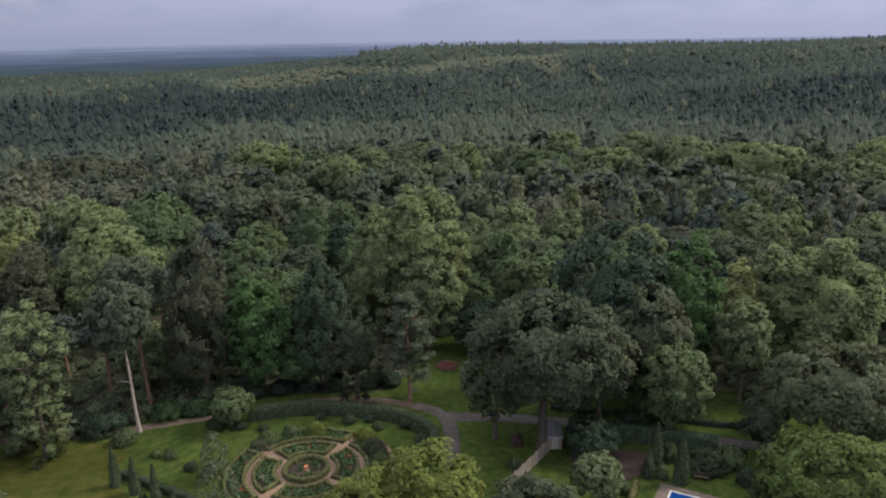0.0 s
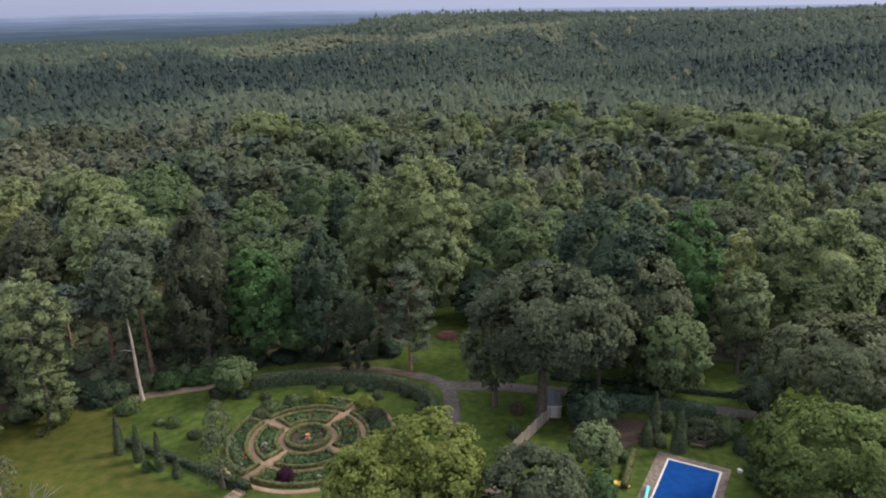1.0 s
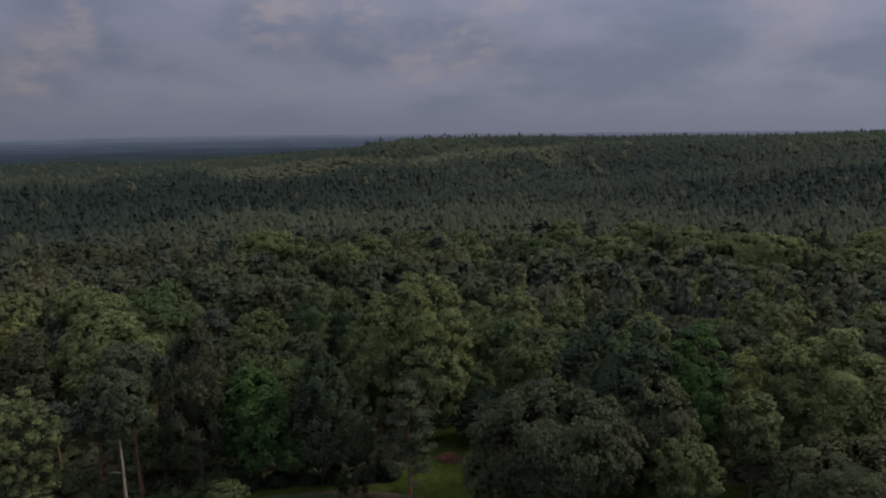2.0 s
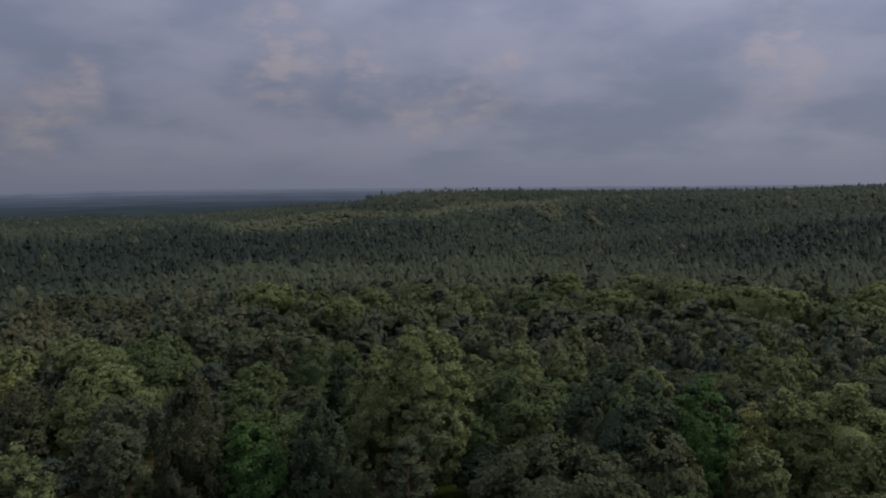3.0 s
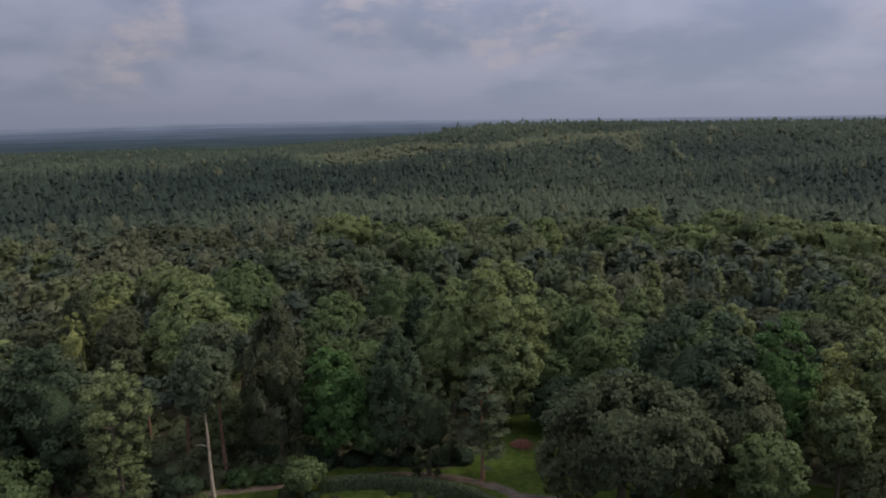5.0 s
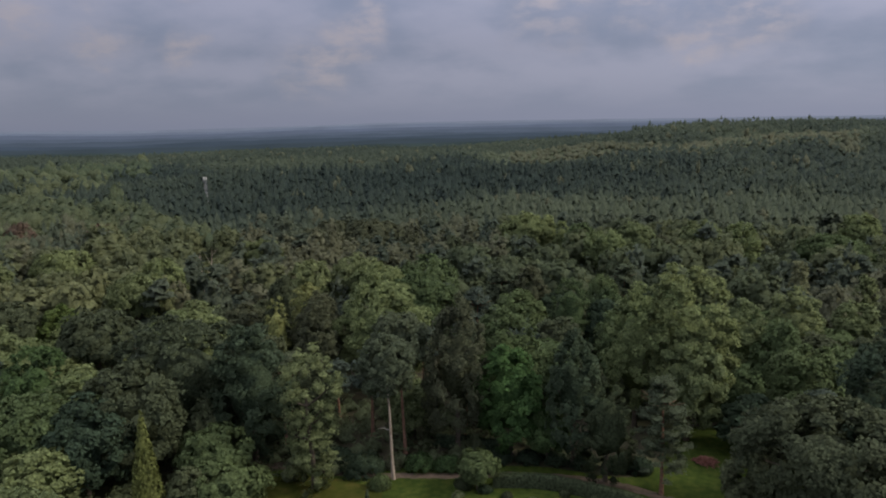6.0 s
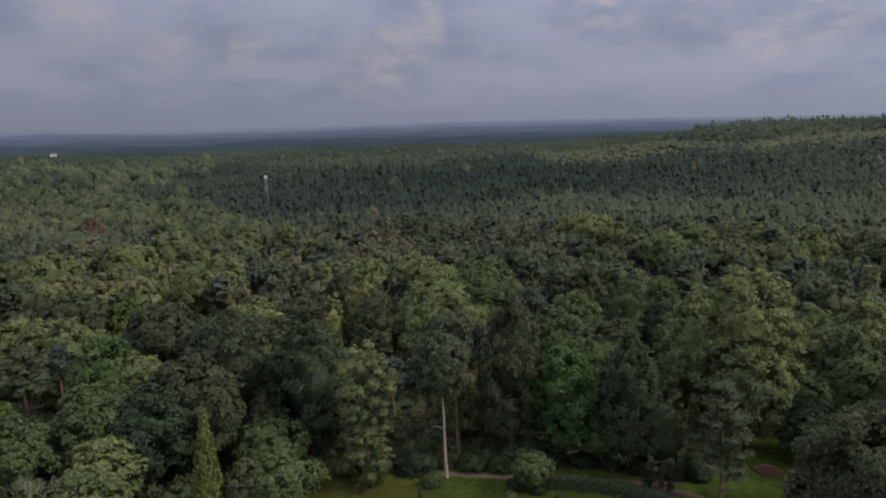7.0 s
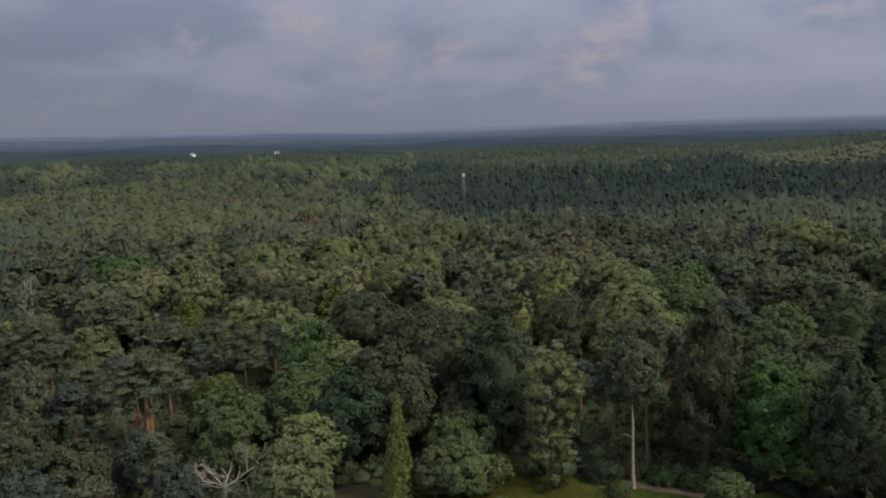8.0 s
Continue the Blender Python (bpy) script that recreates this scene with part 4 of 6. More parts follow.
stand("round", "mid_green", -57.9, 142.5, 20.0, 8.0, "rounded mid-green tree rising over the wood")
stand("tall", "brown_green", -70.5, 121.2, 19.0, 5.8, "brownish green tree in the wood's edge")
stand("oak", "silver_green", 48.4, 82.0, 13.6, 8.9, "broad silvery oak at the garden's edge")
stand("egg", "yew_green", 38.7, 80.7, 9.2, 3.8, "dark dense yew bush beside the lawn")
stand("round", "sap_green", 38.9, 64.5, 12.0, 7.1, "large bright green maple beside the swimming pool", fine=60)
stand("egg", "mid_green", 35.2, 68.9, 6.2, 3.0, "rounded light green bush beside the pool lawn")
stand("round", "golden", -1.4, 62.0, 13.1, 5.3, "tall yellow-green tree in front of the rose garden", fine=60)
stand("round", "golden", -7.3, 60.6, 11.7, 4.8, "yellow-green lobed tree in front of the rose garden", fine=60)
stand("round", "olive_dark", 8.7, 59.4, 10.9, 5.0, "dense olive-green tree below the garden fence", fine=60)
stand("bush", "bright_green", 15.7, 65.1, 5.5, 2.3, "light green shrub beside the olive tree")
stand("low", "pale_olive", 16.5, 71.3, 6.5, 2.9, "small light green garden tree beside the fence")
stand("feather", "silver_green", -24.9, 70.0, 7.2, 2.7, "small feathery birch at the rose garden's edge")
stand("feather", "silver_green", -27.9, 78.6, 5.9, 1.8, "slim feathery young birch in the rose garden")
stand("low", "mid_green", -29.3, 90.9, 5.6, 2.9, "small rounded light green tree by the hedge end")
stand("round", "dark_green", 18.2, 82.0, 4.9, 3.5, "dark green laurel beside the garden shed")
stand("cone", "golden_cone", -65.5, 68.1, 15.4, 2.9, "slender golden-green conifer pointing above the trees")
stand("low", "mid_green", -63.3, 78.6, 9.5, 5.1, "light green domed tree beside the golden conifer")
stand("round", "mid_green", -59.0, 74.9, 7.0, 5.3, "light green spreading shrub tree beside the lawn")
stand("round", "silver_green", -61.9, 71.4, 7.0, 2.9, "pale grey-green shrub beside the golden conifer")
stand("round", "olive_dark", -76.6, 89.6, 21.0, 9.9, "very large dark olive oak at the meadow's edge")
stand("round", "olive_dark", -76.5, 78.6, 17.5, 7.0, "dark olive oak at the meadow's edge")
stand("round", "dark_green", -63.5, 88.3, 22.7, 5.8, "dark green oak at the wood's edge")
stand("round", "bright_green", -97.3, 80.0, 18.0, 4.8, "fresh green rounded tree among olive oaks")
stand("round", "dark_green", -78.8, 71.2, 15.0, 6.1, "dark green broadleaf tree in the wood")
stand("round", "mid_green", -85.1, 67.9, 16.0, 5.9, "mid-green oak in the wood")
stand("round", "mid_green", -88.5, 57.2, 14.0, 6.2, "grey-green oak among the pines")
clump = stand("pine", "pine_green", -101.5, 51.7, 19.5, 8.3, "spreading Scots pine with red-brown trunks in the wood")
rs = np.random.default_rng(63)
for k in range(5):
    # further stems from one root, fanning out below the crown
    a, w = 1.26 * k + 0.3, rs.uniform(0.5, 1.1)
    foot_ = np.array((0.25 * math.cos(a), 0.25 * math.sin(a), -0.3))
    tip = np.array((w * 1.5 * math.cos(a), w * 1.5 * math.sin(a), 11.5))
    ob = new("stem", mesh_np("stem", *tube([foot_, foot_ * 0.6 + tip * 0.4 + rs.normal(0, 0.12, 3), tip], [0.13, 0.10, 0.05], 7), pine_bark, smooth=True))
    ob.parent = clump
stand("pine", "pine_green", -113.1, 47.9, 16.0, 5.7, "Scots pine with rounded green crown")
stand("pine", "pine_green", -108.1, 74.3, 17.0, 5.5, "Scots pine with rounded green crown")
stand("pine", "pine_green", -117.5, 73.6, 17.0, 6.2, "Scots pine with rounded green crown")
stand("pine", "pine_green", -141.6, 52.4, 18.0, 8.4, "Scots pine with rounded green crown")
stand("pine", "pine_green", -121.2, 42.1, 16.0, 6.2, "Scots pine with rounded green crown")
stand("round", "olive_dark", -95.1, 37.2, 12.0, 4.9, "olive oak in front of the pines")
stand("round", "pale_olive", -70.3, 53.4, 11.0, 4.7, "yellow-green oak beside a dead tree")
stand("round", "olive_dark", -107.5, 36.5, 12.0, 4.6, "olive oak in front of the pines")
stand("egg", "cream_green", -77.5, 116.9, 19.6, 3.3, "small yellow-topped sweet chestnut in the wood")
stand("round", "cream_green", -74.6, 124.6, 20.6, 3.9, "yellow-topped sweet chestnut in the wood")
stand("tall", "brown_green", -66.4, 113.8, 18.0, 4.6, "brownish slender tree in the wood")

# ---- trees that stand out of the wood ----
stand("dome", "chestnut", -59.1, 244.8, 19.8, 8.6, "olive-yellow flowering domed broadleaf tree standing out of the wood", fine=20)
stand("egg", "chestnut", -47.5, 242.4, 18.7, 4.2, "olive-yellow flowering pointed broadleaf tree in the wood", fine=20)
stand("dome", "mid_green", -40.0, 236.2, 17.0, 5.6, "mid-green domed broadleaf tree standing out of the wood", fine=20)
stand("dome", "chestnut", -29.0, 214.0, 18.7, 6.4, "olive-yellow flowering domed broadleaf tree standing out of the wood", fine=20)
stand("dome", "pale_olive", -23.3, 232.1, 19.8, 6.5, "pale olive domed broadleaf tree standing out of the wood", fine=20)
stand("tall", "brown_green", -14.0, 224.2, 16.0, 5.2, "brownish green slender feathery broadleaf tree in the wood", fine=20)
stand("dome", "pale_olive", -3.8, 237.3, 19.8, 6.6, "pale olive domed broadleaf tree standing out of the wood", fine=20)
stand("tall", "chestnut", 8.3, 244.0, 18.0, 7.2, "olive-yellow flowering slender feathery broadleaf tree in the wood", fine=20)
stand("dome", "chestnut", 43.6, 260.4, 19.8, 6.5, "olive-yellow flowering domed broadleaf tree standing out of the wood", fine=20)
stand("dome", "mid_green", 31.8, 224.9, 18.0, 9.2, "mid-green domed broadleaf tree standing out of the wood", fine=20)
stand("dome", "chestnut", 51.0, 222.4, 19.8, 8.2, "olive-yellow flowering domed broadleaf tree standing out of the wood", fine=20)
stand("dome", "pale_olive", 66.1, 247.6, 19.8, 8.3, "pale olive domed broadleaf tree standing out of the wood", fine=20)
stand("dome", "pale_olive", 78.0, 229.4, 20.9, 8.6, "pale olive domed broadleaf tree standing out of the wood", fine=20)
stand("dome", "chestnut", 93.8, 216.8, 20.9, 12.1, "olive-yellow flowering domed broadleaf tree standing out of the wood", fine=20)
stand("dome", "pale_olive", 108.1, 193.6, 19.8, 8.6, "pale olive domed broadleaf tree standing out of the wood", fine=20)
stand("dome", "chestnut", 129.6, 219.4, 19.8, 6.7, "olive-yellow flowering domed broadleaf tree standing out of the wood", fine=20)
stand("cone", "dark_green", 121.0, 232.5, 21.0, 4.1, "very dark green dark pointed fir rising over the wood", fine=20)
stand("cone", "dark_green", 114.1, 231.6, 20.0, 3.4, "very dark green dark pointed fir rising over the wood", fine=20)
stand("cone", "dark_green", 99.3, 228.1, 20.0, 1.9, "very dark green dark pointed fir rising over the wood", fine=20)
stand("tall", "flowering", 19.5, 188.9, 18.0, 2.7, "cream-flowering slender feathery broadleaf tree in the wood", fine=20)
stand("pine", "pine_green", -46.9, 166.3, 17.0, 5.7, "green Scots pine with rounded needle crown in the wood", fine=20)
stand("tall", "brown_green", -39.9, 166.9, 17.0, 4.9, "brownish green slender feathery broadleaf tree in the wood", fine=20)
stand("dome", "pale_olive", -79.3, 155.8, 19.8, 6.3, "pale olive domed broadleaf tree standing out of the wood", fine=20)
stand("dome", "pale_olive", -88.8, 148.9, 19.8, 4.9, "pale olive domed broadleaf tree standing out of the wood", fine=20)
stand("tall", "brown_green", -130.4, 235.7, 16.0, 10.4, "brownish green slender feathery broadleaf tree in the wood", fine=20)
stand("dome", "brown_green", -116.7, 241.3, 16.0, 11.6, "brownish green domed broadleaf tree standing out of the wood", fine=20)
stand("tall", "brown_green", -90.4, 216.8, 16.0, 7.3, "brownish green slender feathery broadleaf tree in the wood", fine=20)
stand("tall", "olive_dark", -74.1, 209.1, 16.0, 6.9, "dark olive slender feathery broadleaf tree in the wood", fine=20)
stand("pine", "pine_green", -20.1, 182.9, 16.0, 5.2, "green Scots pine with rounded needle crown in the wood", fine=20)
stand("tall", "pale_olive", 32.7, 184.6, 15.0, 3.5, "pale olive slender feathery broadleaf tree in the wood", fine=20)
stand("tall", "silver_green", 41.4, 191.9, 15.0, 3.4, "silvery green slender feathery broadleaf tree in the wood", fine=20)
stand("tall", "pale_olive", 46.6, 181.7, 15.0, 3.5, "pale olive slender feathery broadleaf tree in the wood", fine=20)
stand("tall", "silver_green", 50.8, 172.6, 15.0, 3.4, "silvery green slender feathery broadleaf tree in the wood", fine=20)
stand("tall", "pale_olive", 59.3, 176.0, 15.0, 3.5, "pale olive slender feathery broadleaf tree in the wood", fine=20)
stand("tall", "silver_green", 64.9, 179.9, 15.0, 3.0, "silvery green slender feathery broadleaf tree in the wood", fine=20)
stand("tall", "pale_olive", 65.5, 164.6, 15.0, 3.9, "pale olive slender feathery broadleaf tree in the wood", fine=20)
stand("tall", "mid_green", 78.2, 178.6, 15.0, 4.6, "mid-green slender feathery broadleaf tree in the wood", fine=20)
stand("tall", "pale_olive", 80.6, 167.1, 15.0, 4.7, "pale olive slender feathery broadleaf tree in the wood", fine=20)
stand("tall", "silver_green", 79.6, 151.5, 15.0, 3.8, "silvery green slender feathery broadleaf tree in the wood", fine=20)
stand("dome", "pale_olive", 64.3, 149.5, 16.5, 4.9, "pale olive domed broadleaf tree standing out of the wood", fine=20)
stand("dome", "pale_olive", 25.8, 151.6, 16.5, 4.1, "pale olive domed broadleaf tree standing out of the wood", fine=20)
stand("dome", "olive_dark", 50.4, 123.2, 17.0, 6.4, "dark olive domed broadleaf tree standing out of the wood", fine=20)
stand("dome", "olive_dark", 74.1, 125.5, 17.0, 6.9, "dark olive domed broadleaf tree standing out of the wood", fine=20)
stand("dome", "mid_green", -64.6, 160.9, 18.0, 7.9, "mid-green domed broadleaf tree standing out of the wood", fine=20)
stand("dome", "chestnut", -71.5, 150.0, 19.8, 6.0, "olive-yellow flowering domed broadleaf tree standing out of the wood", fine=20)
stand("dome", "chestnut", -127.8, 144.2, 18.7, 5.4, "olive-yellow flowering domed broadleaf tree standing out of the wood", fine=20)
stand("dome", "pale_olive", -126.1, 132.5, 17.6, 6.0, "pale olive domed broadleaf tree standing out of the wood", fine=20)
stand("tall", "silver_green", -150.3, 199.0, 17.0, 6.2, "silvery green slender feathery broadleaf tree in the wood", fine=20)
stand("dome", "pale_olive", -127.2, 184.7, 17.6, 6.3, "pale olive domed broadleaf tree standing out of the wood", fine=20)
stand("dome", "rust", -214.4, 211.3, 16.0, 5.6, "rust-tinged domed broadleaf tree standing out of the wood", fine=20)
stand("tall", "rust", -256.8, 212.7, 15.0, 6.7, "rust-tinged slender feathery broadleaf tree in the wood", fine=20)
stand("dome", "bright_green", -202.6, 99.9, 16.0, 11.2, "bright green domed broadleaf tree standing out of the wood", fine=20)
stand("dome", "pale_olive", -158.4, 96.2, 17.6, 6.4, "pale olive domed broadleaf tree standing out of the wood", fine=20)
stand("dome", "pale_olive", -222.5, 94.3, 17.6, 7.9, "pale olive domed broadleaf tree standing out of the wood", fine=20)
stand("tall", "rust", -252.5, 92.4, 15.0, 6.2, "rust-tinged slender feathery broadleaf tree in the wood", fine=20)
stand("dome", "pale_olive", -179.3, 132.8, 17.6, 8.7, "pale olive domed broadleaf tree standing out of the wood", fine=20)
stand("dome", "chestnut", -168.3, 152.1, 17.6, 8.1, "olive-yellow flowering domed broadleaf tree standing out of the wood", fine=20)
stand("tall", "brown_green", -117.8, 236.5, 16.0, 12.3, "brownish green slender feathery broadleaf tree in the wood", fine=20)
stand("tall", "brown_green", -130.0, 222.6, 16.0, 9.2, "brownish green slender feathery broadleaf tree in the wood", fine=20)
stand("dome", "olive_dark", -134.7, 103.9, 16.0, 8.0, "dark olive domed broadleaf tree standing out of the wood", fine=20)
stand("dome", "olive_dark", -107.5, 102.7, 17.0, 7.1, "dark olive domed broadleaf tree standing out of the wood", fine=20)
stand("pine", "pine_green", -123.7, 69.3, 17.0, 6.8, "green Scots pine with rounded needle crown in the wood", fine=20)
stand("pine", "pine_green", -152.2, 72.9, 17.0, 7.4, "green Scots pine with rounded needle crown in the wood", fine=20)
stand("pine", "pine_green", -175.7, 71.3, 17.0, 8.3, "green Scots pine with rounded needle crown in the wood", fine=20)
stand("pine", "pine_green", -161.2, 111.9, 16.0, 7.7, "green Scots pine with rounded needle crown in the wood", fine=20)

# ---- shrubs and columns of the garden ----
stand("bush", "dark_green", -46.8, 90.9, 3.2, 3.92, "large dark rhododendron bush under the pines", name="shrub", category="shrub")
stand("bush", "dark_green", -51.2, 92.0, 3.0, 2.68, "dark rhododendron bush under the pines", name="shrub", category="shrub")
stand("bush", "mid_green", -42.5, 87.4, 2.0, 1.84, "clipped rounded shrub beside a pine trunk", name="shrub", category="shrub")
stand("bush", "bright_green", -39.3, 94.5, 2.8, 2.62, "rounded bright green shrub beside the path", name="shrub", category="shrub")
stand("bush", "bright_green", -35.1, 95.3, 2.6, 2.34, "rounded bright green shrub beside the path", name="shrub", category="shrub")
stand("bush", "brown_green", -43.1, 93.3, 1.8, 1.57, "brownish shrub behind the pine trunk", name="shrub", category="shrub")
stand("bush", "mid_green", -37.0, 83.8, 1.0, 0.72, "small clipped box ball on the lawn", name="shrub", category="shrub")
stand("bush", "mid_green", -35.1, 83.5, 1.3, 0.95, "clipped box ball on the lawn", name="shrub", category="shrub")
stand("bush", "bright_green", -34.8, 73.7, 1.3, 0.66, "small light green shrub on the meadow", name="shrub", category="shrub")
stand("bush", "yew_green", -31.3, 91.3, 1.5, 1.66, "low dark clipped block under the small tree", name="shrub", category="shrub")
stand("bush", "grey_green", -28.9, 79.9, 1.2, 1.06, "grey-green shrub beside the young birch", name="shrub", category="shrub")
stand("bush", "yew_green", -31.5, 80.6, 1.2, 0.92, "dark rounded shrub beside the young birch", name="shrub", category="shrub")
stand("bush", "dark_green", -28.1, 90.8, 1.0, 1.15, "low dark shrub at the hedge end", name="shrub", category="shrub")
stand("bush", "grey_green", -24.8, 90.1, 0.9, 0.81, "small grey-green shrub on the lawn", name="shrub", category="shrub")
stand("bush", "mid_green", -23.3, 86.7, 1.8, 1.73, "rounded shrub at the edge of the rose garden", name="shrub", category="shrub")
stand("bush", "brown_green", -24.3, 85.3, 1.4, 1.25, "dark reddish shrub at the edge of the rose garden", name="shrub", category="shrub")
stand("bush", "mid_green", -20.6, 88.4, 1.6, 1.59, "rounded shrub at the edge of the rose garden", name="shrub", category="shrub")
stand("bush", "golden", -17.3, 88.9, 1.9, 1.58, "yellow-green spiky shrub in the rose garden", name="shrub", category="shrub")
stand("bush", "golden", -10.7, 87.2, 1.8, 1.55, "yellow-green spiky shrub in the rose garden", name="shrub", category="shrub")
stand("bush", "grey_green", -9.2, 83.9, 2.0, 1.65, "blue-green shrub in the rose garden", name="shrub", category="shrub")
stand("bush", "mid_green", -8.2, 81.5, 1.6, 1.32, "green shrub in the rose garden", name="shrub", category="shrub")
stand("bush", "yew_green", -17.5, 92.7, 1.1, 0.74, "small dark shrub in front of the hedge", name="shrub", category="shrub")
stand("bush", "yew_green", -13.3, 91.6, 1.4, 1.05, "rounded dark shrub in front of the hedge", name="shrub", category="shrub")
stand("bush", "dark_green", -10.6, 91.8, 1.1, 0.72, "small dark shrub in front of the hedge", name="shrub", category="shrub")
stand("bush", "grey_green", -9.3, 89.7, 1.2, 0.79, "small grey-green shrub on the lawn", name="shrub", category="shrub")
stand("bush", "grey_green", -5.3, 90.3, 1.6, 1.11, "grey-green shrub in front of the hedge", name="shrub", category="shrub")
stand("bush", "mid_green", -3.7, 89.4, 1.6, 1.10, "green shrub in front of the hedge", name="shrub", category="shrub")
stand("bush", "grey_green", -3.2, 86.3, 1.4, 0.99, "silvery green shrub in front of the hedge", name="shrub", category="shrub")
stand("bush", "silver_green", 8.3, 79.7, 1.5, 0.94, "small silvery shrub on the lawn by the fence", name="shrub", category="shrub")
stand("bush", "rust", 9.1, 85.1, 1.8, 0.91, "small pinkish shrub beside the oak trunk", name="shrub", category="shrub")
stand("bush", "silver_green", 25.5, 76.9, 2.0, 0.80, "pale variegated shrub between dark conifers", name="shrub", category="shrub")
stand("bush", "mid_green", 27.4, 80.7, 2.6, 1.21, "light green shrub behind the pool", name="shrub", category="shrub")
stand("bush", "grey_green", 31.3, 78.6, 3.2, 2.71, "grey-green shrubbery behind the bench", name="shrub", category="shrub")
stand("bush", "mid_green", 34.2, 79.2, 3.0, 2.14, "mixed green shrubbery behind the pool", name="shrub", category="shrub")
stand("bush", "mid_green", 20.2, 74.2, 1.6, 0.98, "green shrub beside the low hedge", name="shrub", category="shrub")
stand("bush", "dark_green", 35.2, 75.5, 2.2, 1.64, "dark green shrub beside the yew", name="shrub", category="shrub")
stand("bush", "dark_green", 25.7, 89.3, 3.0, 3.23, "dark green laurel behind the flower bed", name="shrub", category="shrub")
stand("bush", "dark_green", 22.3, 86.4, 2.6, 2.35, "dark green laurel behind the flower bed", name="shrub", category="shrub")
for x, y, h, r in ((-24.5, 101.5, 2.4, 2.3), (-20.6, 102.4, 2.2, 2.0), (-16.6, 102.6, 2.6, 2.4), (-12.0, 102.8, 2.3, 2.1), (-8.6, 103.4, 2.6, 2.2), (-28.6, 100.4, 2.6, 2.3), (-54.6, 93.0, 2.8, 2.9), (-58.6, 93.6, 2.6, 2.6)):
    stand("bush", "dark_green", x, y, h, r, "dark green laurel in the shade of the wood's edge", name="shrub", category="shrub")
stand("spire", "yew_green", -39.4, 77.3, 5.2, 0.72, "slender dark green Italian cypress beside the hedge", name="cypress", category="conifer")
stand("spire", "yew_green", -36.4, 75.6, 5.0, 0.68, "slender dark green Italian cypress beside the hedge", name="cypress", category="conifer")
stand("spire", "yew_green", -33.3, 73.8, 5.0, 0.68, "slender dark green Italian cypress beside the hedge", name="cypress", category="conifer")
stand("spire", "yew_green", -30.8, 72.3, 2.6, 0.55, "small dark green cypress beside the hedge", name="cypress", category="conifer")
stand("spire", "yew_green", 27.4, 76.0, 6.0, 1.1, "thick dark green columnar yew behind the pool", name="cypress", category="conifer")
stand("spire", "yew_green", 23.9, 77.3, 3.6, 0.85, "columnar green cypress behind the pool", name="cypress", category="conifer")
stand("spire", "yew_green", 25.4, 79.4, 6.0, 0.9, "dark columnar cypress behind the pool", name="cypress", category="conifer")


# ---- lawns, paths and beds ----
def eased(points, n=8):
    """A smooth line through points."""
    p = [np.array(q, float) for q in points]
    p = [2 * p[0] - p[1], *p, 2 * p[-1] - p[-2]]
    out = []
    for a, b, c, d in zip(p, p[1:], p[2:], p[3:]):
        for t in np.linspace(0, 1, n, endpoint=False):
            out.append(0.5 * (2 * b + (c - a) * t + (2 * a - 5 * b + 4 * c - d) * t * t + (3 * b - a - 3 * c + d) * t ** 3))
    return np.array([*out, p[-2]])


def across(line):
    t = np.gradient(line, axis=0)
    return unit(np.stack([-t[:, 1], t[:, 0]], 1))


def strip(name, points, width, z, mat, label, seed, category="path"):
    """A path with slightly wandering edges."""
    rng = np.random.default_rng(seed)
    line = eased(points, 12)
    side = across(line)
    wl_, wr_ = (width / 2 + rng.normal(0, 0.08, len(line)) for _ in range(2))
    left, right = line + side * wl_[:, None], line - side * wr_[:, None]
    n = len(line)
    v = np.concatenate([np.c_[left, np.full(n, z - 0.04)], np.c_[left * 0.98 + line * 0.02, np.full(n, z)], np.c_[right * 0.98 + line * 0.02, np.full(n, z)], np.c_[right, np.full(n, z - 0.04)]])
    f = []
    for r in range(3):
        for k in range(n - 1):
            a = r * n + k
            f += [(a, a + n, a + n + 1), (a, a + n + 1, a + 1)]
    return tagged(new(name, mesh_np(name, v, f, mat)), label, category, kind="structure")


def sheet(name, outline, z, mat, label, category="lawn"):
    bm = bmesh.new()
    ring = eased([*outline, outline[0]], 6)[:-1]
    bm.faces.new([bm.verts.new((x, y, z)) for x, y in ring])
    bmesh.ops.triangulate(bm, faces=bm.faces[:])
    low = bmesh.ops.extrude_edge_only(bm, edges=[e for e in bm.edges if e.is_boundary])
    for q in low["geom"]:
        if isinstance(q, bmesh.types.BMVert):
            q.co.z = -0.05
    ob = part(name, bm, mat)
    return tagged(ob, label, category, kind="structure")


sheet("lawn", [(-66, 45), (-64, 78), (-58, 88), (-46, 92), (-34, 97), (-22, 100.5), (-10, 101), (-6, 108), (-5, 120), (4, 123), (12, 117), (14, 106), (24, 101), (42, 99), (56, 94), (58, 70), (52, 45), (0, 40)],
      0.03, grass, "mown green lawn with dry yellowish patches")
sheet("meadow", [(-63, 48), (-62, 78), (-56, 86.5), (-47, 87.5), (-41.5, 86), (-40.5, 80), (-36, 74), (-29, 70), (-23, 66), (-20, 58), (-24, 48)], 0.036, meadow_grass, "dry yellow-green meadow grass", "meadow")
strip("path_wood", [(-78, 88), (-60, 88.8), (-47, 89.8), (-40, 91.8), (-33, 94.0), (-25, 97), (-15, 98.6), (-8, 97.6), (-3.2, 95.4)], 1.7, 0.045, brown_track, "brown earth path along the wood's edge", 3)
strip("drive", [(-4.6, 96.4), (-1.6, 94.6), (0.3, 91.5), (0.75, 86), (0.8, 80), (1.4, 70), (3, 58)], 2.0, 0.050, gravel, "grey-brown gravel drive", 4)
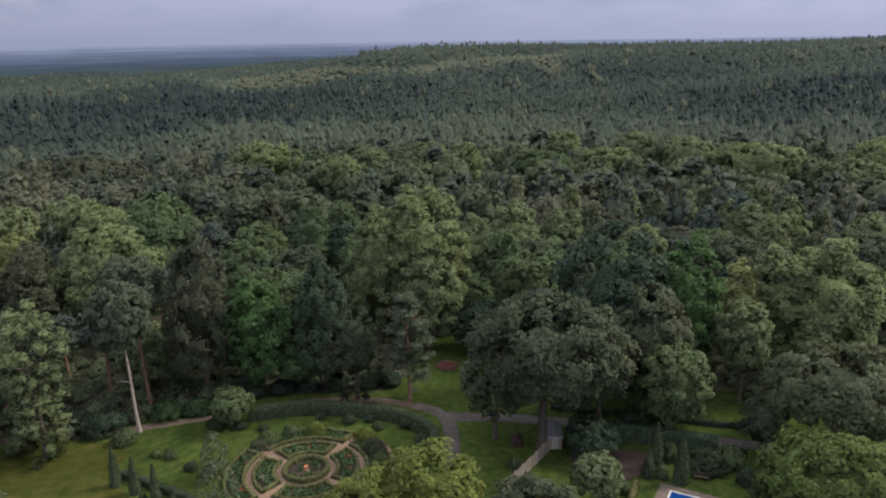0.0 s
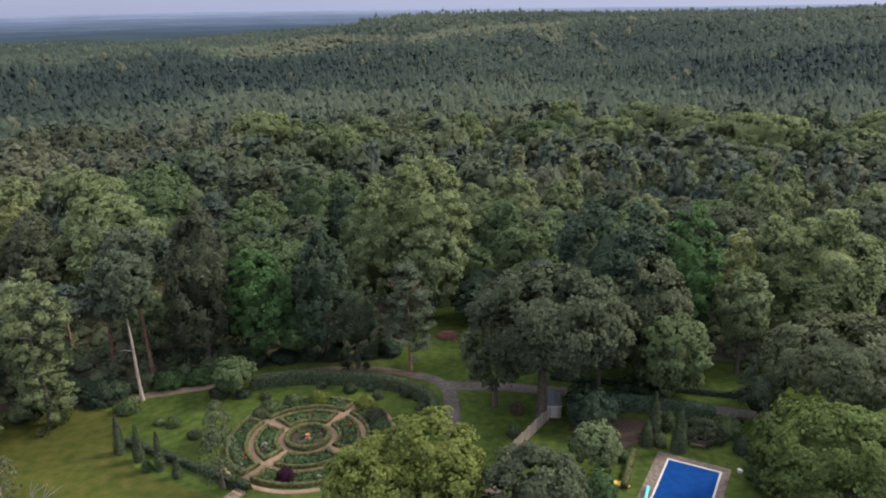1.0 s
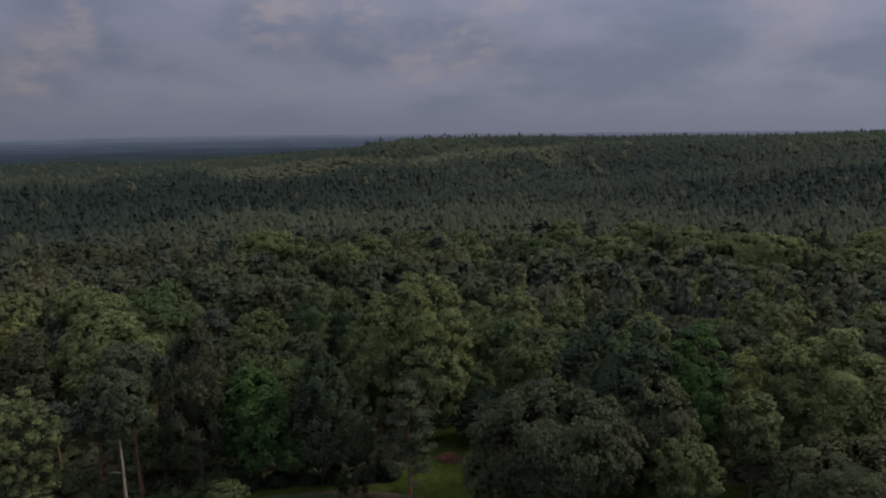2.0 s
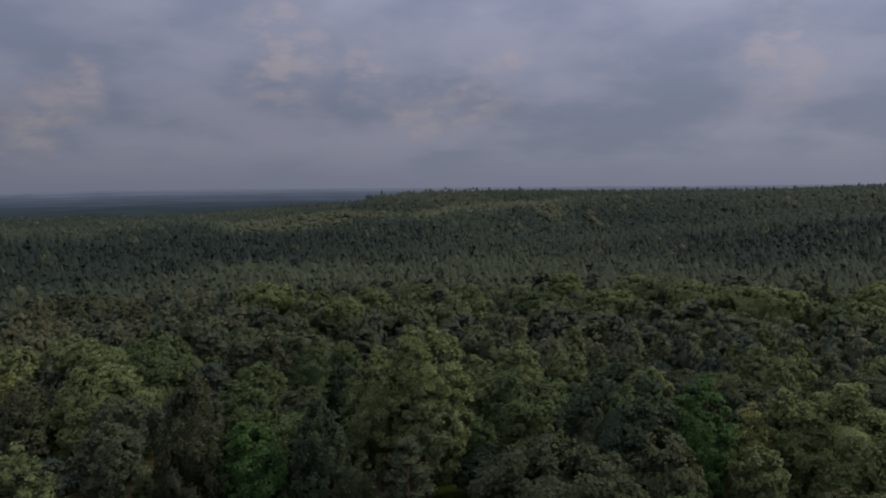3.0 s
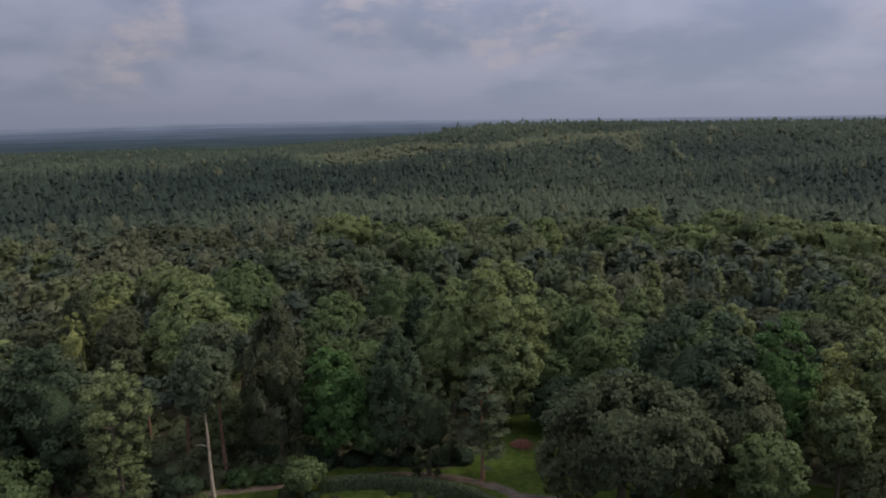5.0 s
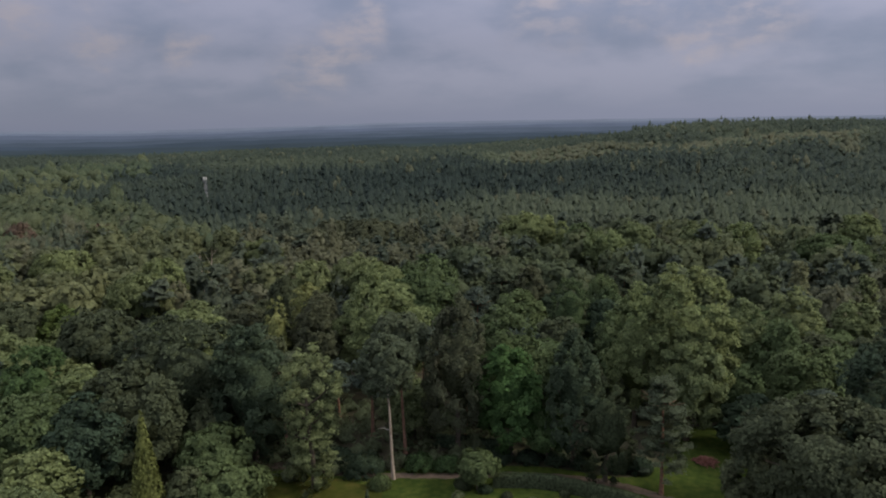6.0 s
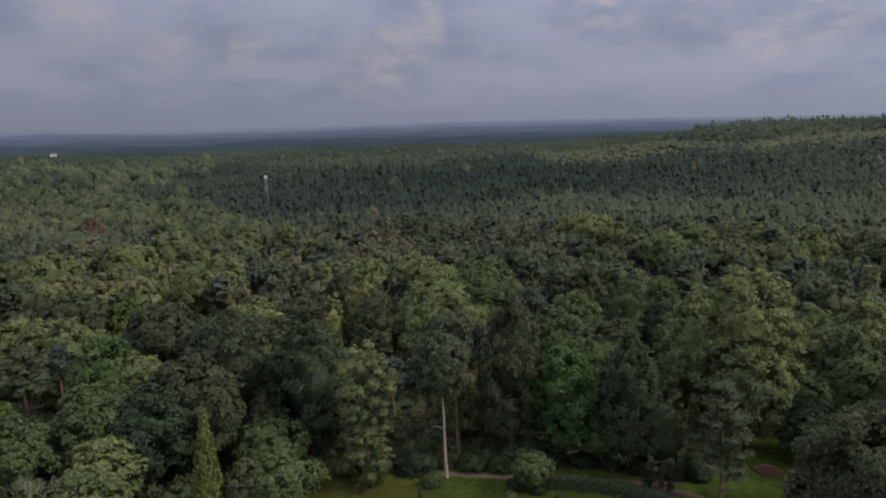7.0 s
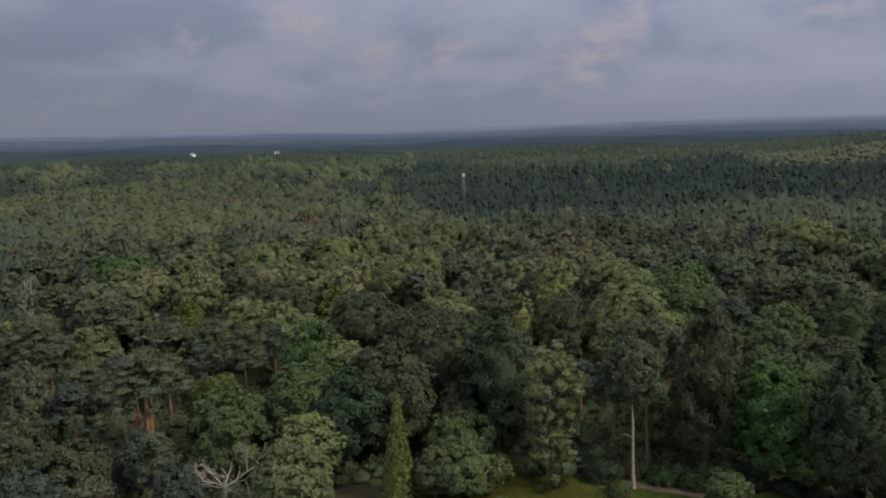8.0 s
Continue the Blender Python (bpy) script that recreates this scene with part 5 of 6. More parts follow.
strip("drive_branch", [(-0.6, 93.2), (2.5, 92.6), (7, 92.4), (13.3, 91.2), (22, 89.2), (32, 86), (46, 81.5), (60, 77)], 2.5, 0.056, gravel, "grey-brown gravel drive branching off", 5)


def hedge(name, points, width, height, tone, label, seed, parent=None, per_metre=70, size=0.24, base=0.0, category="hedge", closed=False):
    """A clipped hedge along a line: an uneven body skinned with leaf sprays."""
    rng = np.random.default_rng(seed)
    line = np.array(points, float)
    n = len(line)
    side = across(line) if not closed else -unit(np.stack([line[:, 0] - line[:, 0].mean(), line[:, 1] - line[:, 1].mean()], 1))
    length = np.linalg.norm(np.diff(line, axis=0), axis=1).sum()
    prof = np.array([(-0.5, 0), (-0.52, 0.55), (-0.44, 0.95), (0, 1.03), (0.44, 0.95), (0.52, 0.55), (0.5, 0)])
    v = np.concatenate([np.c_[line + side * (a * width * (1 + rng.normal(0, 0.05, n)))[:, None], base + b * height * (1 + rng.normal(0, 0.03, n))] for a, b in prof])
    f = []
    for r in range(6):
        for k in range(n - 1):
            a = r * n + k
            f += [(a, a + 1, a + n + 1), (a, a + n + 1, a + n)]
    f += [(k * n, (k + 1) * n, 6 * n) for k in range(1, 6)] + [(k * n + n - 1, 6 * n + n - 1, (k + 1) * n + n - 1) for k in range(1, 6)]
    m = int(length * per_metre)
    k = rng.integers(0, n, m)
    j = rng.random(m) * 6
    i0 = j.astype(int)
    w = (j - i0)[:, None]
    pr = prof[i0] * (1 - w) + prof[i0 + 1] * w
    along = rng.uniform(-0.5, 0.5, m)[:, None] * np.gradient(line, axis=0)[k]
    at = np.c_[line[k] + along + side[k] * (pr[:, :1] * width * 1.03), base + pr[:, 1] * height]
    out = np.c_[side[k] * np.sign(pr[:, :1]) * (np.abs(pr[:, :1]) > 0.43), np.where(pr[:, 1] > 0.9, 1.0, 0.25)]
    face = np.concatenate([unit(np.c_[side * a * 2, np.full(n, 1.0 if b > 0.9 else 0.2)]) for a, b in prof])
    v, f, nor = joined([(v, np.array(f), face), sprays(rng, at, unit(out), size, True, 0.35)])
    ob = new(name, mesh_np(name, v, f, LEAF[tone], nor=nor))
    ob.parent = parent
    return tagged(ob, label, category) if parent is None else ob


hedge("hedge", eased([(-27.5, 92.6), (-23, 94.0), (-18.5, 94.4), (-11.1, 93.3), (-5.8, 91.2), (-2.2, 87.6), (-1.3, 83.4)], 22), 1.3, 1.9, "yew_green", "tall clipped dark green hedge curving round the rose garden", 11)
hedge("hedge", eased([(-39.3, 79.2), (-33, 75.8), (-27, 72.4), (-22, 69.5)], 22), 0.9, 0.9, "yew_green", "low clipped dark green hedge edging the meadow", 12)
hedge("hedge", eased([(-40, 103), (-30, 104)], 20), 1.6, 1.6, "dark_green", "dark green hedge under the trees", 13)
hedge("hedge", eased([(19.2, 68.6), (20.8, 72.6), (22.0, 75.4)], 16), 0.7, 0.8, "box_green", "low clipped green hedge beside the pool lawn", 14)
hedge("hedge", eased([(21, 86.2), (27, 84.8), (34, 82.4)], 20), 1.4, 2.2, "dark_green", "dark green hedge behind the garden", 15)
hedge("hedge", eased([(15, 94.3), (24, 92.4), (36, 89.0), (46, 86.0)], 20), 0.7, 0.7, "dark_green", "low dark hedge along the drive", 16)

# ---- the round rose garden ----
CX, CY = -17.2, 79.8


def arc(r, a0, a1, step=0.28):
    n = max(4, int(abs(a1 - a0) * r / step))
    a = np.linspace(a0, a1, n)
    return np.stack([CX + r * np.cos(a), CY + r * np.sin(a)], 1)


def ring_sheet(name, r0, r1, a0, a1, z, mat, parent=None, label="", low=0.0):
    a = np.linspace(a0, a1, max(8, int(abs(a1 - a0) * r1 / 0.5)))
    n = len(a)
    v = np.concatenate([np.stack([CX + r * np.cos(a), CY + r * np.sin(a), np.full(n, h)], 1) for r, h in ((r0, low), (r0 + 0.02, z), (r1 - 0.02, z), (r1, low))])
    f = [t for q in range(3) for k in range(n - 1) for t in ((q * n + k, q * n + k + n, q * n + k + n + 1), (q * n + k, q * n + k + n + 1, q * n + k + 1))]
    ob = new(name, mesh_np(name, v, f, mat))
    ob.parent = parent
    return tagged(ob, label) if parent else ob


tagged(ring_sheet("path_rose_garden", 0.0, 9.95, 0, 2 * math.pi, 0.055, brick_path), "tan brick paths of the round rose garden", "path", kind="structure")
tagged(ring_sheet("path_rim", 10.4, 11.1, -0.85, 0.75, 0.056, brick_path), "curved tan brick path at the garden's rim", "path", kind="structure")
tagged(ring_sheet("path_rim", 10.3, 11.0, 3.75, 5.0, 0.056, brick_path), "curved tan brick path at the garden's rim", "path", kind="structure")


def plants(name, parent, r0, r1, a0, a1, count, mat, size, height, seed, label=""):
    """Bedding: sprays in loose mounds."""
    rng = np.random.default_rng(seed)
    m = max(3, count // 26)
    r, a = rng.uniform(r0, r1, m), rng.uniform(a0, a1, m)
    k = rng.integers(0, m, count)
    d = unit(rng.normal(size=(count, 3)) + (0, 0, 0.6))
    d[:, 2] = np.abs(d[:, 2])
    hh = rng.uniform(0.5, 1.2, m)
    at = np.stack([CX + r[k] * np.cos(a[k]), CY + r[k] * np.sin(a[k]), np.full(count, 0.07)], 1) + d * np.stack([0.42 * hh[k], 0.42 * hh[k], height * hh[k]], 1)
    v, f, nor = sprays(rng, at, d, size, True, 0.5)
    ob = new(name, mesh_np(name, v, f, mat, nor=nor))
    ob.parent = parent
    return tagged(ob, label, kind="stuff")


def bed(r0, r1, a0, a1, label, seed, blooms):
    root = tagged(new("rose_bed"), label, "flower bed", "beds of the rose garden")
    ring_sheet("soil", r0, r1, a0, a1, 0.10, soil, root)
    hedge("inner_hedge", arc(r0 + 0.25, a0, a1), 0.42, 0.5, "box_green", "", seed, root, 40, 0.2)
    hedge("outer_hedge", arc(r1 - 0.25, a0, a1), 0.42, 0.5, "box_green", "", seed + 1, root, 40, 0.2)
    for a in (a0 + 0.25 / r1, a1 - 0.25 / r1):
        ends = np.linspace(r0 + 0.55, r1 - 0.55, 8)
        hedge("side_hedge", np.stack([CX + ends * math.cos(a), CY + ends * math.sin(a)], 1), 0.42, 0.5, "box_green", "", seed + 2, root, 40, 0.2)
    area = (r1 * r1 - r0 * r0) * (a1 - a0) / 2
    plants("foliage", root, r0 + 0.8, r1 - 0.8, a0 + 0.12, a1 - 0.12, int(area * 62), LEAF["bright_green"], 0.27, 0.45, seed + 3)
    if blooms:
        plants("blooms", root, r0 + 0.8, r1 - 0.8, a0 + 0.2, a1 - 0.2, int(area * 3), blooms, 0.16, 0.6, seed + 4)
    return root


QUARTER = math.pi / 2
for q in range(4):
    a0 = math.radians(55) + q * QUARTER
    bed(3.65, 6.5, a0 + 0.13, a0 + QUARTER - 0.13, "box-edged rose bed of the inner ring with low plants", 100 + 10 * q, (flower_red, flower_pale, None, flower_red)[q])
    bed(7.2, 9.95, a0 + 0.075, a0 + QUARTER - 0.075, "box-edged rose bed of the outer ring with low plants", 200 + 10 * q, (flower_pale, flower_red, flower_pale, None)[q])
middle_bed = tagged(new("rose_bed"), "round central bed inside a clipped box ring", "flower bed", "beds of the rose garden")
ring_sheet("soil", 0.0, 2.5, 0, 2 * math.pi, 0.10, soil, middle_bed)
hedge("ring_hedge", arc(2.6, 0, 2 * math.pi), 0.55, 0.7, "box_green", "", 300, middle_bed, 40, 0.2, closed=True)
plants("foliage", middle_bed, 0.7, 2.2, 0, 6.28, 640, LEAF["bright_green"], 0.28, 0.45, 301)
purple_shrub = stand("bush", "brown_green", CX - 1.1, CY - 8.4, 1.6, 1.1, "dark purple-leaved rounded shrub in the rose garden", name="shrub", category="shrub")
for ob in purple_shrub.children:
    if ob.name.startswith("crown"):
        ob.material_slots[0].material = purple_leaf


def turned(profile, sides=14):
    """A bmesh of a turned shape from radius and height pairs."""
    bm = bmesh.new()
    rings_ = [[bm.verts.new((r * math.cos(2 * math.pi * k / sides), r * math.sin(2 * math.pi * k / sides), z)) for k in range(sides)] for r, z in profile]
    for lo, hi in zip(rings_, rings_[1:]):
        for k in range(sides):
            bm.faces.new((lo[k], lo[(k + 1) % sides], hi[(k + 1) % sides], hi[k]))
    bm.faces.new(rings_[-1])
    bm.faces.new(rings_[0][::-1])
    return bm


urn = tagged(new("garden_urn"), "terracotta urn on a round brick plinth", "urn")
urn.matrix_world = pose(CX, CY, 0.08) @ Matrix.Scale(0.55, 4)
part("plinth", turned([(0.75, 0), (0.75, 0.12), (0.5, 0.14), (0.5, 0.3)]), brick_path, urn, "round brick plinth")
part("bowl", turned([(0.22, 0.3), (0.14, 0.45), (0.34, 0.75), (0.46, 1.05), (0.52, 1.1), (0.42, 1.1), (0.36, 0.95)]), terracotta, urn)

# steps down from the rose garden
steps = tagged(new("garden_steps"), "short flight of pale stone garden steps", "steps")
steps.matrix_world = pose(-22.9, 69.2, 0, 0, 0, -35)
for k in range(5):
    part("step", bm_box(1.5, 0.42, 0.10 + 0.05 * (4 - k), 0, 0.0 - 0.43 * k, 0.0, 0.02), brick_path if k % 2 else paving, steps)

# ---- fence, shed and oddments ----
fence = tagged(new("garden_fence"), "weathered board fence panels between concrete posts", "fence")
fa_, fb_ = Vector((6.99, 74.67)), Vector((12.95, 83.27))
way = (fb_ - fa_) / 6
turn = math.degrees(math.atan2(way.y, way.x))
for k in range(7):
    p = fa_ + way * k
    part("post", bm_box(0.13, 0.13, 1.85, p.x, p.y, 0, 0.015, turn), concrete, fence, "concrete post")
    if k < 6:
        c = p + way / 2
        panel = part("panel", bm_box(way.length - 0.14, 0.05, 0.16, c.x, c.y, 0.02, 0.01, turn), fence_wood, fence)
        for b in range(12):
            q = p + way * ((b + 0.5) / 12) * 0.93 + way * 0.035
            part("board", bm_box(way.length / 12 * 0.9, 0.035 + 0.012 * (b % 2), 1.52, q.x, q.y, 0.2, 0.006, turn), fence_wood, panel)

shed = tagged(new("garden_shed"), "small pale timber shed with a grey felt roof", "shed")
shed.matrix_world = pose(13.9, 85.3, 0, 0, 0, -4)
part("body", bm_box(1.75, 3.2, 1.9, 0, 0, 0, 0.02), fence_wood, shed)
part("door", bm_box(0.85, 0.05, 1.6, 0, -1.63, 0.1, 0.01), concrete, shed, "pale painted door")
roof = bmesh.new()
rv = [roof.verts.new(c) for c in ((-1.0, -1.85, 1.86), (1.0, -1.85, 1.86), (0, -1.85, 2.35), (-1.0, 1.8, 1.86), (1.0, 1.8, 1.86), (0, 1.8, 2.35))]
for q in ((0, 1, 2), (3, 5, 4), (0, 2, 5, 3), (1, 4, 5, 2), (0, 3, 4, 1)):
    roof.faces.new([rv[i] for i in q])
part("roof", roof, felt, shed, "grey felt roof")
part("bargeboard", bm_box(1.9, 0.06, 0.12, 0, -1.87, 1.80, 0.01), coping, shed)
sheet("flower_border", [(16, 78.5), (15.5, 82), (19, 83.5), (25, 82.5), (25, 78.5), (22, 77), (19.5, 75)], 0.050, soil, "bare reddish-brown soil border", "border")

# brushwood heap in the clearing
rb = np.random.default_rng(77)
heap = []
for k in range(150):
    a, r = rb.uniform(0, 6.28), rb.uniform(0, 1.7)
    c = np.array((r * math.cos(a), r * math.sin(a) * 0.8, max(0.05, 0.95 * (1 - r / 1.9) * rb.uniform(0.3, 1))))
    d = unit(rb.normal(size=3) * (1, 1, 0.35)) * rb.uniform(0.5, 1.1)
    d[2] = abs(d[2]) * 0.5
    heap.append(tube([c - d * (1, 1, 0), c + d * 0.1, c + d], [0.05, 0.045, 0.02], 4))
ob = tagged(new("brushwood_heap", mesh_np("brushwood_heap", *joined(heap), brush_wood)), "heap of cut reddish-brown brushwood on the grass", "brushwood")
ob.location = (0.4, 109.2, 0.03)

# ---- the swimming pool ----
POOL = pose(25.70, 74.00, 0, 0, 0, -28.7)
terrace = bm_box(8.2, 13.6, 0.09, 2.6, -5.5, -0.02, 0.01)
for v in terrace.verts:
    v.co = POOL @ v.co
tagged(part("terrace", terrace, paving), "worn brown-grey paving round the pool", "paving", kind="structure")
pool = tagged(new("swimming_pool"), "rectangular pool under a taut blue cover with white coping", "swimming pool")
pool.matrix_world = POOL
for nm, sx, sy, x, y in (("coping", 6.04, 0.2, 2.82, 0.1), ("coping", 6.04, 0.2, 2.82, -11.1), ("coping", 0.2, 10.98, -0.1, -5.5), ("coping", 0.2, 10.98, 5.74, -5.5)):
    part(nm, bm_box(sx, sy, 0.08, x, y, 0.072, 0.015), coping, pool, "white coping slabs")
cover = bmesh.new()
bmesh.ops.create_grid(cover, x_segments=24, y_segments=46, size=0.5, matrix=pose(2.84, -5.5, 0.095) @ Matrix.Diagonal((5.66, 10.96, 1, 1)))
for v in cover.verts:
    v.co.z += 0.012 * math.sin(v.co.y * 2.1 + 0.6 * math.sin(v.co.x)) + 0.008 * math.sin(v.co.x * 5.0 + v.co.y)
part("cover", cover, cover_blue, pool, "bright blue pool cover")
for x in (1.45, 2.84, 4.2):
    part("cover_seam", bm_box(0.05, 10.9, 0.012, x, -5.5, 0.107, 0.003), cover_blue, pool)
roller = tagged(new("cover_roller"), "turquoise cover roller beside the pool", "cover roller")
roller.matrix_world = pose(21.3, 67.3, 0.07, 0, 0, 68)
bm = bmesh.new()
bmesh.ops.create_cone(bm, cap_ends=True, segments=14, radius1=0.2, radius2=0.2, depth=2.4, matrix=pose(0, 0, 0.42, 0, 90, 0))
part("drum", bm, turquoise, roller)
for x in (-1.25, 1.25):
    part("stand", bm_box(0.08, 0.5, 0.5, x, 0, 0, 0.02), coping, roller, "white stand")
step_box = tagged(part("pump_box", bm_box(0.55, 0.4, 0.42, 0, 0, 0, 0.03), coping), "small white box beside the pool paving", "box")
step_box.matrix_world = pose(32.9, 71.3, 0.07, 0, 0, -20)

float_ = bmesh.new()
prof = eased([(-0.95, 0.05), (-0.5, 0.38), (0.2, 0.42), (0.95, 0.16), (1.05, -0.1), (0.3, -0.42), (-0.6, -0.34), (-0.95, 0.05)], 5)[:-1]
rowsv = [[float_.verts.new((x * s, y * s, z)) for x, y in prof] for s, z in ((0.9, 0.0), (1.0, 0.1), (0.93, 0.2), (0.6, 0.16))]
for lo, hi in zip(rowsv, rowsv[1:]):
    for k in range(len(lo)):
        float_.faces.new((lo[k], lo[(k + 1) % len(lo)], hi[(k + 1) % len(lo)], hi[k]))
float_.faces.new(rowsv[-1])
float_.faces.new(rowsv[0][::-1])
lilo = tagged(part("pool_float", float_, yellow_plastic), "yellow plastic pool float lying on the grass", "pool float")
lilo.matrix_world = pose(19.0, 69.5, 0.036, 0, 0, -25)

bench = tagged(new("garden_bench"), "dark weathered timber garden bench behind the pool", "bench")
bench.matrix_world = pose(29.9, 76.4, 0.036, 0, 0, -20)
for y in (-0.18, -0.02, 0.14):
    part("seat_slat", bm_box(1.7, 0.13, 0.04, 0, y, 0.42, 0.008), dark_wood, bench)
for z in (0.58, 0.74):
    part("back_slat", bm_box(1.7, 0.04, 0.12, 0, 0.26, z, 0.008), dark_wood, bench)
for x in (-0.78, 0.78):
    part("leg", bm_box(0.07, 0.07, 0.42, x, -0.2, 0, 0.008), dark_wood, bench)
    part("leg", bm_box(0.07, 0.07, 0.88, x, 0.26, 0, 0.008), dark_wood, bench)
    part("armrest", bm_box(0.07, 0.5, 0.05, x, 0.03, 0.62, 0.008), dark_wood, bench)

# ---- dead tree, mast and far houses ----
rd = np.random.default_rng(41)


def twigs(start, way_, length, wide, depth, out):
    """Forking bare branches."""
    mid_ = start + way_ * length * 0.5 + rd.normal(0, 0.12, 3) * length * 0.35
    end = start + way_ * length + rd.normal(0, 0.1, 3) * length * 0.4
    out.append(tube([start, mid_, end], [wide, wide * 0.8, wide * 0.55], 6 if depth > 2 else 4))
    if depth:
        for k in range(3 if depth > 1 else 4):
            w = unit(way_ + rd.normal(0, 0.62, 3) + (0, 0, 0.12))
            twigs(mid_ if k == 2 else end, w, length * rd.uniform(0.55, 0.8), wide * 0.55, depth - 1, out)


dead = tagged(new("dead_tree"), "bare grey dead tree with forking branches", "dead tree")
bole = [tube([(0, 0, -0.3), (0.1, 0, 2.5), (0.2, 0.1, 5.0)], [0.36, 0.27, 0.2], 8)]
part_me = mesh_np("trunk", *joined(bole), dead_wood, smooth=True)
ob = new("trunk", part_me)
ob.parent = dead
for k in range(7):
    limb = []
    a = k * 0.9 + 0.4
    twigs(np.array((0.2, 0.1, 4.2)), unit(np.array((math.cos(a), math.sin(a), 0.62))), 3.1 - 0.12 * k, 0.085, 4, limb)
    ob = new("limb", mesh_np("limb", *joined(limb), dead_wood))
    ob.parent = dead
dead.matrix_world = pose(-82.0, 51.5, 0) @ Matrix.Diagonal((1.25, 1.25, 0.85, 1))

stand("feather", "silver_green", -47.9, 67.4, 6.5, 2.0, "young birch with a white stem on the meadow", stem=pale_bark)
for x, y, a in ((-45.6, 68.6, 0.5), (-43.9, 68.1, 0.7)):
    sapling = []
    for k in range(3):
        e = np.array((a * 1.4 + 0.5 * k, 0.4 * k - 0.3, 2.6 - 0.5 * k))
        sapling.append(tube([(0, 0, -0.1), e * (0.35, 0.35, 0.5), e], [0.06, 0.045, 0.015], 5))
    ob = tagged(new("bare_sapling", mesh_np("bare_sapling", *joined(sapling), dead_wood)), "bare pale leaning sapling stems on the meadow", "sapling")
    ob.location = (x, y, 0.03)


def snag(x, y, h, stems, label):
    """Bare pale stems of dying birches standing out of the wood."""
    rng = np.random.default_rng(int(h * 10))
    root = tagged(new("bare_birch"), label, "bare tree")
    root.location = (x, y, 0)
    for k in range(stems):
        a, w = 2.1 * k + 0.5, 0.13 * h
        foot_, tip = np.array((0.4 * math.cos(a), 0.4 * math.sin(a), -0.3)), np.array((w * math.cos(a), w * math.sin(a), h * (1 - 0.08 * k)))
        parts = [tube([foot_, foot_ * 0.5 + tip * 0.5 + rng.normal(0, 0.25, 3), tip], [0.24, 0.18, 0.05], 7)]
        for j in range(9):
            t = rng.uniform(0.5, 0.95)
            s0 = foot_ + (tip - foot_) * t
            b = rng.uniform(0, 6.283)
            e = s0 + np.array((math.cos(b), math.sin(b), 1.1)) * rng.uniform(0.9, 2.2)
            parts.append(tube([s0, (s0 + e) / 2 + (0, 0, -0.1), e], [0.07, 0.05, 0.015], 4))
        ob = new("stem", mesh_np("stem", *joined(parts), pale_bark, smooth=True))
        ob.parent = root
    return root


snag(-127.0, 159.0, 18.5, 3, "bare pale birch stems standing among green crowns")
snag(-190.5, 69.5, 17.0, 2, "bare grey-white dead birch in the wood")
stand("feather", "brown_green", -124.5, 163.5, 17.0, 4.2, "thin brownish birch crown beside bare pale stems", stem=pale_bark)


def hut(x, y, turn, wide, long_, wall, ridge, wall_mat, roof_mat, label):
    """A small garden building with a pitched roof."""
    root = tagged(new("garden_hut"), label, "garden hut")
    root.matrix_world = pose(x, y, 0, 0, 0, turn)
    part("walls", bm_box(wide, long_, wall, 0, 0, 0, 0.03), wall_mat, root)
    for side in (-1, 1):
        bm = bmesh.new()
        lo, hi = (side * (wide / 2 + 0.2), wall - 0.08), (0, ridge)
        vs_ = [bm.verts.new((a, b, c + d)) for d in (0, 0.07) for b in (-long_ / 2 - 0.2, long_ / 2 + 0.2) for a, c in (lo, hi)]
        for q in ((0, 1, 3, 2), (4, 6, 7, 5), (0, 4, 5, 1), (2, 3, 7, 6), (0, 2, 6, 4), (1, 5, 7, 3)):
            bm.faces.new([vs_[j] for j in q])
        bmesh.ops.recalc_face_normals(bm, faces=bm.faces[:])
        part("roof_slope", bm, roof_mat, root)
    gable = bmesh.new()
    for b in (-long_ / 2, long_ / 2 - 0.06):
        ga = [gable.verts.new((a, b + e, c)) for e in (0, 0.06) for a, c in ((-wide / 2, wall), (wide / 2, wall), (0, ridge - 0.02))]
        for q in ((0, 1, 2), (3, 5, 4), (0, 3, 4, 1), (1, 4, 5, 2), (2, 5, 3, 0)):
            gable.faces.new([ga[j] for j in q])
    part("gables", gable, wall_mat, root)
    return root


hut(4.0, 65.5, -35, 2.2, 2.6, 1.9, 2.6, white_paint, dark_wood, "small white garden hut with a brown roof")
hut(42.4, 65.8, -20, 3.4, 4.6, 2.1, 2.9, dark_wood, felt, "dark timber outbuilding under the maple")

for far_house in (hut(-1177.7, 728.9, 20, 7, 9, 4.5, 7.0, white_paint, felt, "distant white house above the woods"),
                  hut(-1094.5, 848.7, -35, 7, 10, 3.2, 6.0, white_paint, felt, "small distant white house among far woods")):
    far_house.location.z = 10.4

STANDING.append((-82.0, 51.5, 6.0))

